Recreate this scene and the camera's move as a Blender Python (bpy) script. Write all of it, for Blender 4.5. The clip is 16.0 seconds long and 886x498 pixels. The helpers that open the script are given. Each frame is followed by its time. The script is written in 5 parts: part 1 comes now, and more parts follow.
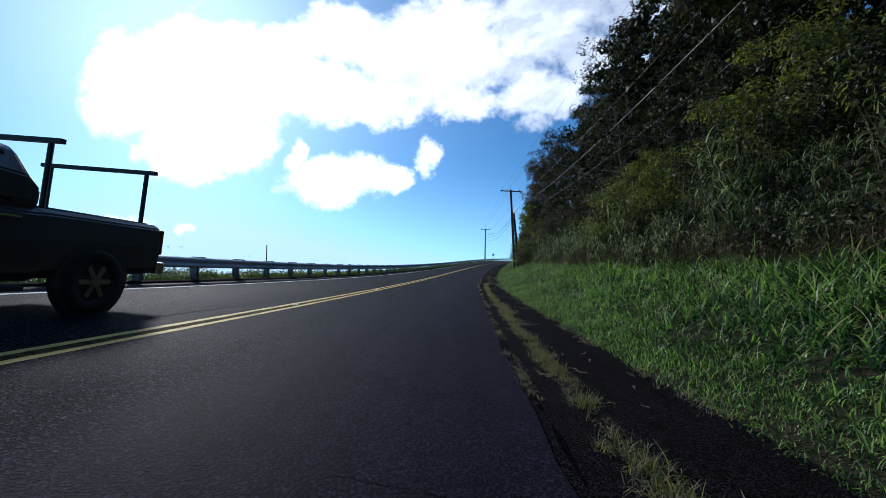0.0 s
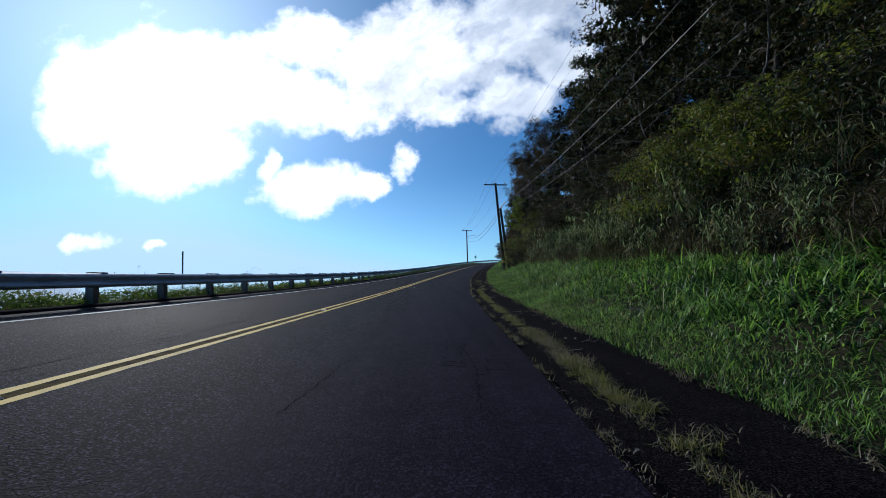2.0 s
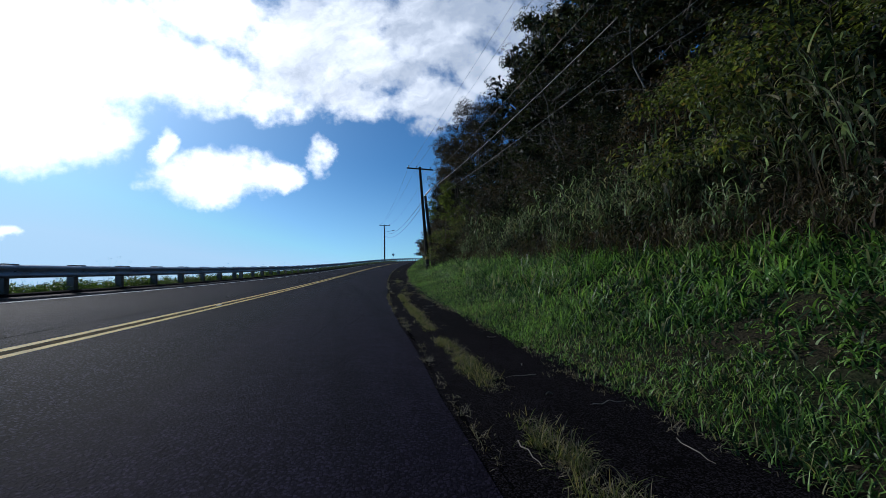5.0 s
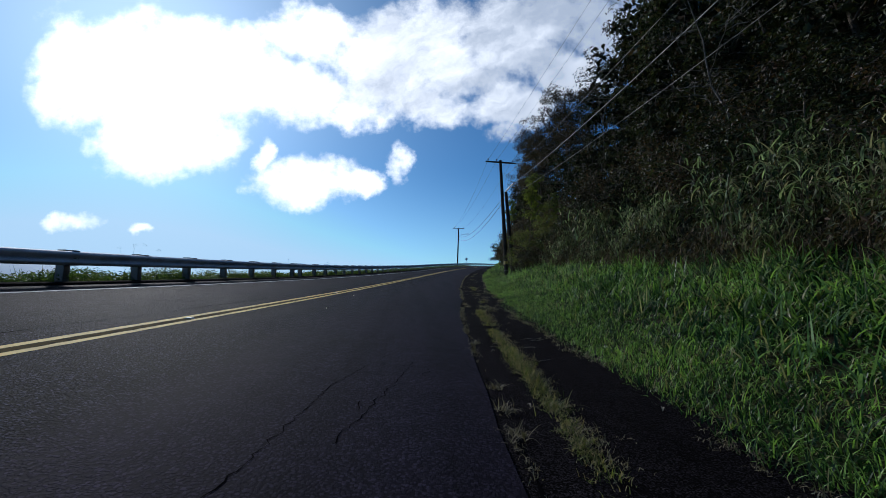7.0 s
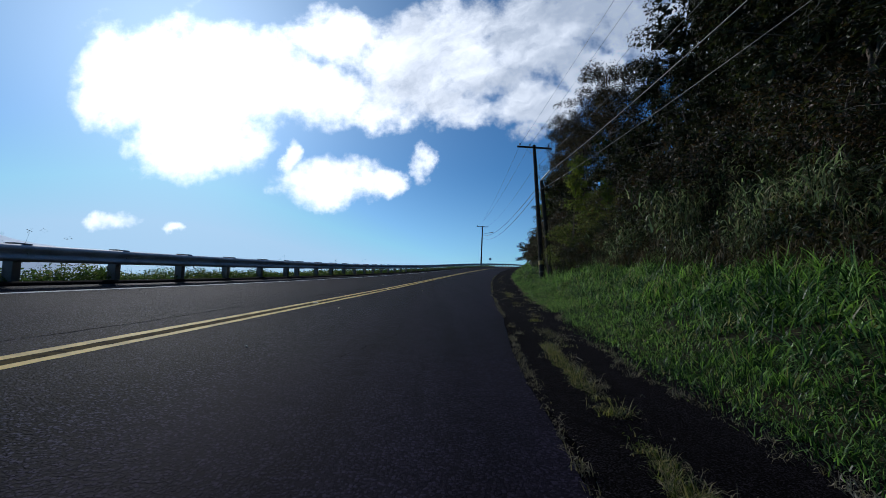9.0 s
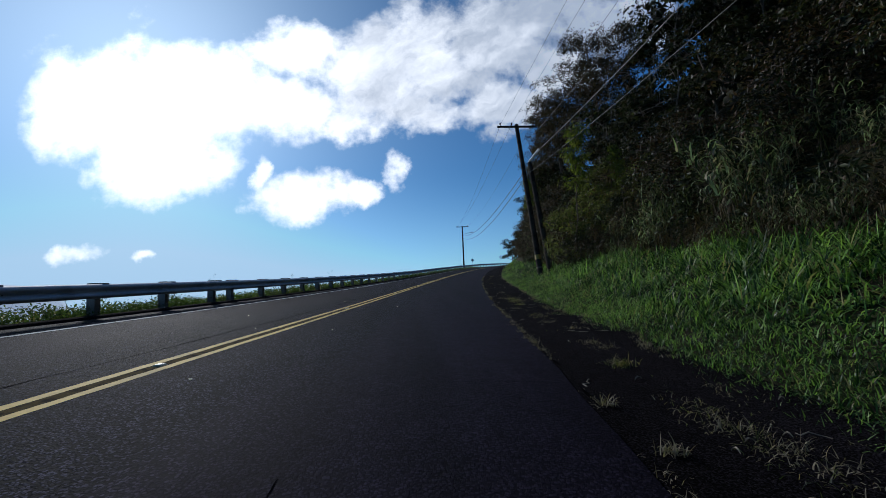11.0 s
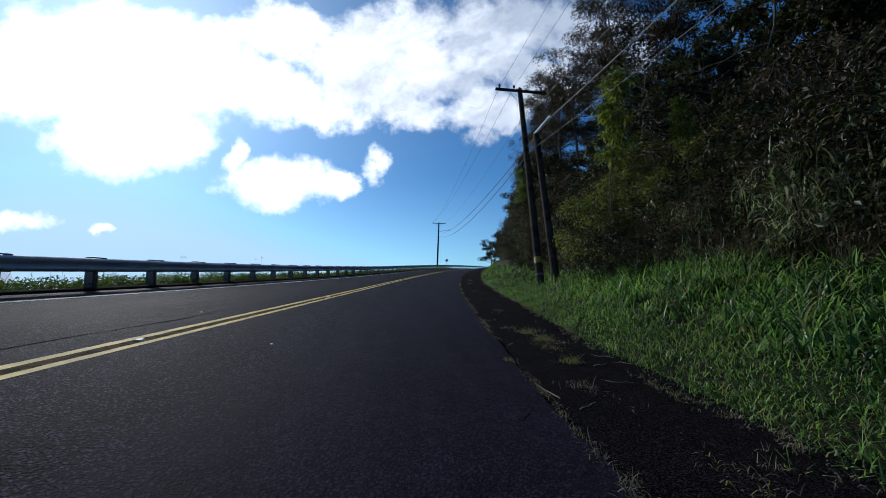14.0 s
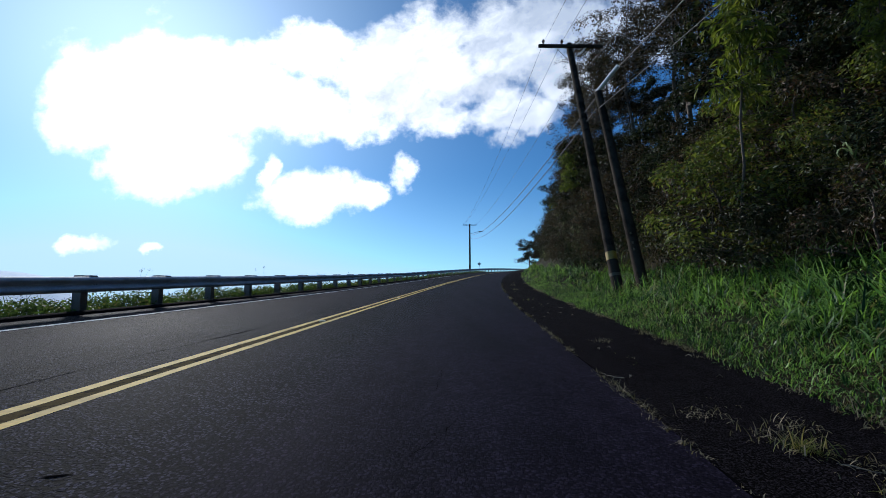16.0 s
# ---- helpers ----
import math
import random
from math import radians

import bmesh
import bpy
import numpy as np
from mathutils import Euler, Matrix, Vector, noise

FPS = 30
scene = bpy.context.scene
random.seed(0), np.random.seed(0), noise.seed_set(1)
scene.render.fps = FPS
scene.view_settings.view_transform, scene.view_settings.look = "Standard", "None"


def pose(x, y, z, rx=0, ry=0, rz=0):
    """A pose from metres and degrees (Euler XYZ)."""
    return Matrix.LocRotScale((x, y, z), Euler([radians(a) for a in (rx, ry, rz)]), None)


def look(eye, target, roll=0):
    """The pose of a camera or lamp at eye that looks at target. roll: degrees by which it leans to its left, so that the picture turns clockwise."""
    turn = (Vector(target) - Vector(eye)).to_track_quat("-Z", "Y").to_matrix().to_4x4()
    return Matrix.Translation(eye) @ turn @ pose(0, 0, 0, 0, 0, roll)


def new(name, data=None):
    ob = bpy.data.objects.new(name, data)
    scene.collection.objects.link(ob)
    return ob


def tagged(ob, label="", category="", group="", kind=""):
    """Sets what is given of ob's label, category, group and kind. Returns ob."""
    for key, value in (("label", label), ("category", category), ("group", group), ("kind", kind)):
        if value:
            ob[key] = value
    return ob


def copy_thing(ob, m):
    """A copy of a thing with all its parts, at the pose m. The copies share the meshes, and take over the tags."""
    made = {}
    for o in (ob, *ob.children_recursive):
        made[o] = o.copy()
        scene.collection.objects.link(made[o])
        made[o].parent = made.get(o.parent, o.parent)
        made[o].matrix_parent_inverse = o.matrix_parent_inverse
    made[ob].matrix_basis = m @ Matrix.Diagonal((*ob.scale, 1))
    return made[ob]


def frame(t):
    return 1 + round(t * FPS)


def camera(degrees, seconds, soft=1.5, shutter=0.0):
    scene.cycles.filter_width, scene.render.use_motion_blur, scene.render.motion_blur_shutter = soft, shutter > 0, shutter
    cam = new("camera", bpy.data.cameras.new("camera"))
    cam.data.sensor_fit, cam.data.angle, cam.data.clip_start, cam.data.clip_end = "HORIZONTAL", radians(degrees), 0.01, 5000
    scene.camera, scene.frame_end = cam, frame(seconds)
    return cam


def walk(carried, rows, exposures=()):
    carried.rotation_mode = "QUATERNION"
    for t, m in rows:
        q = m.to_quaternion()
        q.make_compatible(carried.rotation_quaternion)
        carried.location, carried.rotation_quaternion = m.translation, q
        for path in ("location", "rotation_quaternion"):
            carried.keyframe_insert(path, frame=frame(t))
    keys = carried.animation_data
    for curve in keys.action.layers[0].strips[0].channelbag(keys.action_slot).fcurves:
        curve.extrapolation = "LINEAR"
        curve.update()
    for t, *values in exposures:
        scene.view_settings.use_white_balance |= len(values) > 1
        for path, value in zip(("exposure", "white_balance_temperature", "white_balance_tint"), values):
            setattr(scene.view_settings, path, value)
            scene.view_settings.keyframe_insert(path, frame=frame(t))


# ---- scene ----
cam = camera(95.57, 16.0, soft=0.75)
PATH = [
    (0, (0.000, 0.000, 0.886), (0.028, 1.994, 1.039), -0.01),
    (0.5, (0.022, 1.323, 0.919), (0.111, 3.314, 1.080), -1.01),
    (1, (0.004, 2.641, 0.958), (0.029, 4.634, 1.125), 2.63),
    (1.5, (-0.034, 3.945, 0.999), (-0.223, 5.928, 1.173), -0.35),
    (2, (0.010, 5.205, 1.009), (0.139, 7.193, 1.183), -2.63),
    (2.5, (0.132, 6.442, 1.023), (0.328, 8.425, 1.197), -2.02),
    (3, (0.264, 7.650, 1.039), (0.536, 9.625, 1.203), -1.23),
    (3.5, (0.429, 8.767, 1.052), (0.748, 10.735, 1.216), -0.91),
    (4, (0.568, 9.802, 1.060), (0.960, 11.757, 1.216), -2.53),
    (4.2, (0.623, 10.219, 1.068), (1.141, 12.145, 1.216), -2.53),
    (6.3, (1.201, 14.604, 1.155), (1.689, 16.536, 1.321), -0.48),
    (6.5, (1.256, 15.021, 1.164), (1.689, 16.966, 1.335), -0.48),
    (7, (1.334, 16.082, 1.197), (1.509, 18.066, 1.381), 0.81),
    (7.5, (1.384, 17.105, 1.241), (1.512, 19.091, 1.431), 0.33),
    (8, (1.422, 18.141, 1.286), (1.739, 20.108, 1.468), -1.26),
    (8.5, (1.455, 19.193, 1.328), (1.571, 21.181, 1.511), 2.11),
    (8.7, (1.475, 19.615, 1.343), (1.560, 21.605, 1.525), 2.11),
    (10.8, (1.685, 24.053, 1.497), (1.793, 26.039, 1.703), -3.51),
    (11, (1.705, 24.475, 1.512), (1.871, 26.458, 1.717), -3.51),
    (11.5, (1.798, 25.471, 1.548), (2.135, 27.433, 1.737), -2.70),
    (12, (1.932, 26.448, 1.585), (2.383, 28.388, 1.773), -1.73),
    (12.5, (2.069, 27.486, 1.629), (2.380, 29.451, 1.835), -1.53),
    (13, (2.289, 28.548, 1.678), (2.762, 30.482, 1.867), 0.91),
    (13.5, (2.380, 29.594, 1.722), (2.490, 31.582, 1.910), 0.16),
    (14, (2.470, 30.616, 1.772), (2.762, 32.584, 1.972), 0.76),
    (14.5, (2.524, 31.605, 1.816), (2.590, 33.593, 2.024), -1.07),
    (15, (2.597, 32.559, 1.854), (2.863, 34.530, 2.066), 0.12),
    (15.5, (2.635, 33.539, 1.903), (2.764, 35.523, 2.124), -1.21),
    (16, (2.688, 34.517, 1.961), (2.831, 36.499, 2.185), -1.26),
]
walk(cam, [(t, look(eye, target, roll)) for t, eye, target, roll in PATH],
     [(0, -0.4, 5750, 10), (1, -0.42, 5750, 10), (2, -0.65, 5800, 10), (3, -0.8, 5750, 10), (4, -0.85, 5750, 10), (7, -0.85, 5800, 10),
      (8, -0.9, 5800, 10), (11, -1.0, 5850, 10), (12.5, -0.95, 5850, 10), (14, -0.7, 5850, 10), (15, -0.55, 5850, 10), (16, -0.55, 5850, 10)])

# ---- light ----
SUN_AZ, SUN_EL = -33.0, 27.0  # degrees from +Y towards +X, and above the horizon
sun_dir = Vector((math.sin(radians(SUN_AZ)) * math.cos(radians(SUN_EL)),
                  math.cos(radians(SUN_AZ)) * math.cos(radians(SUN_EL)), math.sin(radians(SUN_EL))))
sun_lamp = bpy.data.lights.new("sun", "SUN")
sun_lamp.energy, sun_lamp.angle, sun_lamp.color = 4.8, radians(6.0), (1.0, 0.94, 0.85)
sun = new("sun", sun_lamp)
sun.matrix_world = look(sun_dir * 60, (0, 0, 0))

# ---- small node toolkit ----


class Net:
    def __init__(self, tree):
        self.tree = tree
        tree.nodes.clear()

    def node(self, kind, **inputs):
        n = self.tree.nodes.new(kind)
        for key, value in inputs.items():
            self.set(n, key, value)
        return n

    def set(self, n, key, value):
        socket = n.inputs[int(key[1:])] if key[0] == "i" and key[1:].isdigit() else n.inputs[key.replace("_", " ")]
        if isinstance(value, bpy.types.NodeSocket):
            self.tree.links.new(value, socket)
        else:
            socket.default_value = value

    def math(self, op, a, b=0.0, c=0.0, clamp=False):
        n = self.tree.nodes.new("ShaderNodeMath")
        n.operation, n.use_clamp = op, clamp
        for i, v in enumerate((a, b, c)):
            self.set(n, "i%d" % i, v)
        return n.outputs[0]

    def vec(self, op, a, b=(0, 0, 0)):
        n = self.tree.nodes.new("ShaderNodeVectorMath")
        n.operation = op
        self.set(n, "i0", a)
        self.set(n, "i1", b)
        return n.outputs["Value"] if op in ("DOT_PRODUCT", "LENGTH") else n.outputs[0]

    def ramp(self, value, a, b, lo=0.0, hi=1.0):
        n = self.tree.nodes.new("ShaderNodeMapRange")
        n.interpolation_type = "SMOOTHSTEP"
        for i, v in enumerate((value, a, b, lo, hi)):
            self.set(n, "i%d" % i, v)
        return n.outputs[0]

    def mix(self, fac, a, b):
        n = self.tree.nodes.new("ShaderNodeMix")
        n.data_type = "RGBA"
        for s, v in ((n.inputs[0], fac), (n.inputs[6], a), (n.inputs[7], b)):
            if isinstance(v, bpy.types.NodeSocket):
                self.tree.links.new(v, s)
            else:
                s.default_value = v if not isinstance(v, tuple) else (*v, 1)[:4]
        return n.outputs[2]

    def noise(self, vector, scale, detail=4.0, rough=0.55, out="Fac", distort=0.0):
        n = self.node("ShaderNodeTexNoise", Vector=vector, Scale=scale, Detail=detail, Roughness=rough, Distortion=distort)
        return n.outputs[out]


# ---- sky: clear blue with a bank of sunlit cumulus round the sun ----
world = bpy.data.worlds.new("sky")
scene.world = world
world.use_nodes = True
w = Net(world.node_tree)
way = w.node("ShaderNodeTexCoord").outputs["Generated"]
sky = w.node("ShaderNodeTexSky")
sky.sky_type, sky.sun_disc = "NISHITA", False
sky.sun_elevation, sky.sun_rotation = radians(SUN_EL), radians(SUN_AZ)
sky.altitude, sky.air_density, sky.dust_density, sky.ozone_density = 300, 1.0, 0.15, 2.0
sep = w.node("ShaderNodeSeparateXYZ", Vector=way)
ahead = w.math("MAXIMUM", sep.outputs[1], 0.05)
su, sv = w.math("DIVIDE", sep.outputs[0], ahead), w.math("DIVIDE", sep.outputs[2], ahead)
uv = w.node("ShaderNodeCombineXYZ", X=su, Y=sv).outputs[0]
warp = w.noise(uv, 3.2, 5.0, 0.55, "Color")
warped = w.vec("ADD", uv, w.vec("MULTIPLY", w.vec("SUBTRACT", warp, (0.5, 0.5, 0.5)), (0.11, 0.085, 0.0)))
torn = w.vec("SUBTRACT", w.noise(uv, 17.0, 6.0, 0.62, "Color"), (0.5, 0.5, 0.5))
warped = w.vec("ADD", warped, w.vec("MULTIPLY", torn, (0.06, 0.045, 0.0)))
# clouds: centre and half widths on a plane one unit ahead, towards +Y
CLOUDS = [(-0.655, 0.478, 0.206, 0.140, 1.0), (-0.606, 0.339, 0.150, 0.087, 1.0), (-0.440, 0.519, 0.160, 0.110, 1.0), (-0.294, 0.478, 0.152, 0.086, 1.0), (-0.259, 0.638, 0.105, 0.069, 1.0),
          (-0.125, 0.460, 0.106, 0.070, 1.1), (-0.042, 0.577, 0.160, 0.115, 1.4), (0.090, 0.620, 0.164, 0.127, 1.3), (0.050, 0.468, 0.120, 0.064, 1.0), (0.241, 0.675, 0.200, 0.120, 1.3),
          (0.256, 0.487, 0.137, 0.070, 1.0), (0.241, 0.402, 0.048, 0.045, 0.8), (0.395, 0.580, 0.140, 0.085, 1.2), (0.470, 0.720, 0.300, 0.122, 1.0), (-0.245, 0.250, 0.120, 0.058, 1.0),
          (-0.352, 0.300, 0.026, 0.050, 0.7), (-0.111, 0.253, 0.048, 0.037, 0.8), (-0.027, 0.303, 0.042, 0.053, 0.7), (-0.778, 0.145, 0.067, 0.027, 0.6), (-0.617, 0.121, 0.030, 0.016, 0.5)]
field = None
for cu, cv, ru, rv, body in CLOUDS:
    off = w.vec("MULTIPLY", w.vec("SUBTRACT", warped, (cu, cv, 0)), (1 / ru, 1 / rv, 0))
    lump = w.math("SUBTRACT", body, w.vec("DOT_PRODUCT", off, off))
    field = lump if field is None else w.math("SMOOTH_MAX", field, lump, 0.25)
front = w.ramp(sep.outputs[1], 0.15, 0.35)
elsewhere = w.math("MULTIPLY_ADD", w.noise(way, 2.3, 5.0, 0.55), 7.0, -4.9)
wide = w.ramp(w.math("ABSOLUTE", su), 1.15, 1.6)
elsewhere = w.math("ADD", elsewhere, w.math("MULTIPLY", w.ramp(sep.outputs[2], 0.35, 0.05), -1.0))
back = w.math("MAXIMUM", w.math("SUBTRACT", 1.0, front), wide)
field = w.math("ADD", w.math("MULTIPLY", w.math("MAXIMUM", field, -1.5), w.math("SUBTRACT", 1.0, back)), w.math("MULTIPLY", elsewhere, back))
fluff = w.noise(uv, 10.0, 10.0, 0.58)
field = w.math("ADD", field, w.math("MULTIPLY_ADD", fluff, 4.0, -2.2))
towards = w.math("MAXIMUM", w.vec("DOT_PRODUCT", way, tuple(sun_dir)), 0.0)
mask = w.ramp(field, w.math("MULTIPLY_ADD", w.math("POWER", towards, 20.0), -0.9, -0.55), 0.75)
glow = w.math("POWER", towards, 60.0)
thick = w.noise(warped, 4.5, 6.0, 0.6)
low = w.math("SUBTRACT", w.ramp(sv, 0.50, 0.32, 0.0, 0.22), w.ramp(su, -0.05, 0.35, 0.0, 0.10))
# streaky grey-blue folds slanting through the bank away from the sun
slant = w.vec("MULTIPLY", w.node("ShaderNodeVectorRotate", Vector=warped, Axis=(0, 0, 1), Angle=-0.62).outputs[0], (3.2, 8.0, 1.0))
folds = w.math("MULTIPLY_ADD", w.noise(slant, 1.0, 7.0, 0.62), 0.7, w.math("MULTIPLY", thick, 0.5))
shade = w.ramp(w.math("ADD", w.math("ADD", folds, low), w.math("MULTIPLY", w.math("POWER", towards, 24.0), 0.9)), 0.40, 0.86)
cloud = w.mix(shade, (0.80, 0.90, 1.06), (2.5, 2.5, 2.5))
bright = w.math("MULTIPLY_ADD", glow, 0.8, 1.0)
cloud = w.vec("SCALE", cloud)
cloud.node.inputs["Scale"].default_value = 1.0
w.tree.links.new(bright, cloud.node.inputs["Scale"])
blue = w.vec("MULTIPLY", sky.outputs[0], (0.052, 0.098, 0.132))
haze = w.math("MULTIPLY", w.math("POWER", towards, 9.0), 0.50)
low_air = w.ramp(sep.outputs[2], 0.30, -0.02, 0.0, 0.42)
haze = w.math("ADD", haze, w.math("MULTIPLY", low_air, w.math("MULTIPLY_ADD", towards, 0.9, 0.1)))
blue = w.vec("ADD", blue, w.vec("MULTIPLY", w.node("ShaderNodeCombineXYZ", X=haze, Y=haze, Z=haze).outputs[0], (0.84, 1.04, 1.06)))
blue = w.vec("MINIMUM", blue, (0.84, 1.20, 1.50))
near_sun = w.math("MULTIPLY", w.math("POWER", towards, 30.0), 0.48)
blue = w.vec("ADD", blue, w.node("ShaderNodeCombineXYZ", X=near_sun, Y=near_sun, Z=near_sun).outputs[0])
colour = w.mix(mask, blue, cloud)
hz = w.node("ShaderNodeBackground", Color=colour, Strength=1.0)
w.node("ShaderNodeOutputWorld", Surface=hz.outputs[0])

# ---- materials ----


def material(name, base, rough=0.8, spread=0.25, scale=6.0, fine=80.0, bump=0.3, depth=0.01, metal=0.0, second=None,
             spec=0.5, per_object=0.0, per_island=0.0, patch=(0.45, 0.65), normal_scale=None):
    """A surface with slow patches, fine grain and relief, in metres."""
    m = bpy.data.materials.new(name)
    m.use_nodes = True
    n = Net(m.node_tree)
    at = n.node("ShaderNodeTexCoord").outputs["Object"]
    slow, grain = n.noise(at, scale, 5.0, 0.6), n.noise(at, fine, 3.0, 0.6)
    second = second or tuple(min(1, c * (1 - spread)) for c in base)
    col = n.mix(n.ramp(slow, *patch), tuple(base), tuple(second))
    lift = n.math("MULTIPLY_ADD", grain, spread * 1.6, 1 - spread * 0.8)
    if per_object:
        lift = n.math("MULTIPLY", lift, n.math("MULTIPLY_ADD", n.node("ShaderNodeObjectInfo").outputs["Random"], per_object, 1 - per_object / 2))
    if per_island:
        lift = n.math("MULTIPLY", lift, n.math("MULTIPLY_ADD", n.node("ShaderNodeNewGeometry").outputs["Random Per Island"], per_island, 1 - per_island / 2))
    col = n.vec("MULTIPLY", col, n.node("ShaderNodeCombineXYZ", X=lift, Y=lift, Z=lift).outputs[0])
    relief = n.node("ShaderNodeBump", Strength=bump, Distance=depth, Height=n.math("ADD", grain, n.math("MULTIPLY", slow, 0.6)))
    shader = n.node("ShaderNodeBsdfPrincipled", Base_Color=col, Roughness=rough, Metallic=metal, Normal=relief.outputs[0])
    shader.inputs["Specular IOR Level"].default_value = spec
    n.node("ShaderNodeOutputMaterial", Surface=shader.outputs[0])
    return m


def leaf_material(name, young, old, thin=0.45, gloss=0.55, dry=None, dry_share=0.0, spec=0.18, varied=0.0, few=0.3, cast=(1.25, 1.35, 0.6)):
    """Leaves and blades: light shines through them; hue varies leaf by leaf."""
    m = bpy.data.materials.new(name)
    m.use_nodes = True
    n = Net(m.node_tree)
    geo = n.node("ShaderNodeNewGeometry")
    at = n.node("ShaderNodeTexCoord").outputs["Object"]
    island = geo.outputs["Random Per Island"]
    col = n.mix(n.ramp(n.math("ADD", n.math("MULTIPLY", island, 0.6), n.math("MULTIPLY", n.noise(at, 0.7, 3.0), 0.7)), few, 1.0), tuple(old), tuple(young))
    if dry:
        pick = n.math("FRACT", n.math("MULTIPLY", island, 37.7))
        col = n.mix(n.math("LESS_THAN", n.math("ADD", pick, n.math("MULTIPLY_ADD", n.noise(at, 0.5, 2.0), 0.5, -0.25)), dry_share), col, tuple(dry))
    col = n.mix(n.ramp(n.noise(at, 30.0, 2.0), 0.35, 0.7, 0.0, 0.25), col, tuple(c * 0.5 for c in old))
    plant = n.math("MULTIPLY_ADD", n.node("ShaderNodeObjectInfo").outputs["Random"], varied, 1 - varied / 2)
    col = n.vec("MULTIPLY", col, n.node("ShaderNodeCombineXYZ", X=plant, Y=plant, Z=plant).outputs[0])
    shader = n.node("ShaderNodeBsdfPrincipled", Base_Color=col, Roughness=gloss)
    shader.inputs["Specular IOR Level"].default_value = spec
    through_leaf = n.node("ShaderNodeBsdfTranslucent", Color=n.vec("MULTIPLY", col, cast))
    both = n.node("ShaderNodeMixShader", Fac=thin, i1=shader.outputs[0], i2=through_leaf.outputs[0])
    n.node("ShaderNodeOutputMaterial", Surface=both.outputs[0])
    return m


def asphalt_material(name, base, crack, shine=0.5, crack_scale=0.9, wear=0.5, stones=4.5, chip=62.0, gloss=0.3, tracks=True):
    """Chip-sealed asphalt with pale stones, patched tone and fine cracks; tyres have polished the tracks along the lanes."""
    m = bpy.data.materials.new(name)
    m.use_nodes = True
    n = Net(m.node_tree)
    at = n.node("ShaderNodeTexCoord").outputs["Object"]
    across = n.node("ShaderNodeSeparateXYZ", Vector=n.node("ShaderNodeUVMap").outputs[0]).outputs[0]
    slow = n.noise(at, 0.35, 5.0, 0.6)
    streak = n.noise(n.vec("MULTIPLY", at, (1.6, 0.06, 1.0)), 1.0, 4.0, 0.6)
    speck = n.noise(at, chip, 3.0, 0.72)
    sparse = n.noise(at, chip * 0.42, 2.0, 0.8)
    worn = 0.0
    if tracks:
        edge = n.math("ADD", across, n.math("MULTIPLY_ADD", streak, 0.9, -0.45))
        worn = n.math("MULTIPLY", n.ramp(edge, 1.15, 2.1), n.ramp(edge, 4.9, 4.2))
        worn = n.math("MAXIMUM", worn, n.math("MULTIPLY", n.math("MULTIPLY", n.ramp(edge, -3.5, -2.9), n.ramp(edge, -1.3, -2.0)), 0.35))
    stone = n.node("ShaderNodeTexVoronoi", Vector=n.vec("ADD", at, n.vec("MULTIPLY", n.noise(at, 40.0, 2.0, 0.6, "Color"), (0.02, 0.02, 0.02))), Scale=chip)
    chosen = n.node("ShaderNodeSeparateXYZ", Vector=stone.outputs["Color"]).outputs[0]
    crown = n.ramp(stone.outputs["Distance"], 0.62, 0.40)
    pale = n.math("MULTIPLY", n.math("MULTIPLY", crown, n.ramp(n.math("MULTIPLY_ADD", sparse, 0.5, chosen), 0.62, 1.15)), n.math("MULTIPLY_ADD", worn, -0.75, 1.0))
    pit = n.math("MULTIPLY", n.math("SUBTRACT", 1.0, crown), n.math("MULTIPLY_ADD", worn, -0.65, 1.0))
    grain = n.noise(at, 150.0, 2.0, 0.7)
    lumps = n.noise(at, 26.0, 3.0, 0.65)
    tone = n.math("MULTIPLY_ADD", n.math("ADD", slow, streak), wear * 2.4, 1 - wear * 2.4)
    tone = n.math("MULTIPLY", tone, n.math("MULTIPLY_ADD", n.noise(at, 5.0, 4.0, 0.65), 0.9, 0.55))
    tone = n.math("MULTIPLY", tone, n.math("MULTIPLY_ADD", lumps, 1.2, 0.4))
    tone = n.math("MAXIMUM", tone, 0.12)
    col = n.mix(n.math("MULTIPLY", pit, 0.9), n.mix(pale, tuple(base), tuple(c * stones for c in base)), tuple(c * 0.12 for c in base))
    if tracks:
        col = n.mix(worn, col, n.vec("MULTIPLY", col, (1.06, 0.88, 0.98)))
    col = n.vec("MULTIPLY", col, n.node("ShaderNodeCombineXYZ", X=tone, Y=tone, Z=tone).outputs[0])
    bent = n.vec("ADD", at, n.vec("MULTIPLY", n.noise(at, 2.2, 4.0, 0.6, "Color"), (0.5, 0.5, 0.0)))
    cells = n.node("ShaderNodeTexVoronoi", Vector=bent, Scale=crack_scale)
    cells.feature = "DISTANCE_TO_EDGE"
    where = n.ramp(n.noise(at, 0.32, 3.0), 0.46, 0.56)
    line = n.math("MULTIPLY", n.ramp(cells.outputs["Distance"], 0.014, 0.004), n.math("MULTIPLY", where, crack))
    col = n.mix(line, col, tuple(c * 0.25 for c in base))
    high = n.math("ADD", n.math("MULTIPLY", crown, 0.45), n.math("MULTIPLY", grain, 0.3))
    high = n.math("ADD", high, n.math("MULTIPLY", lumps, 0.5))
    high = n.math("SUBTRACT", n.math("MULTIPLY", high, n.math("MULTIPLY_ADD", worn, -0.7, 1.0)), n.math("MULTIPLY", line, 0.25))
    relief = n.node("ShaderNodeBump", Strength=1.0, Distance=0.012 if tracks else 0.008, Height=high)
    rough = n.math("ADD", n.math("MULTIPLY_ADD", slow, 0.15, shine - 0.07), n.math("MULTIPLY", speck, 0.12))
    shader = n.node("ShaderNodeBsdfPrincipled", Base_Color=col, Roughness=rough, Normal=relief.outputs[0])
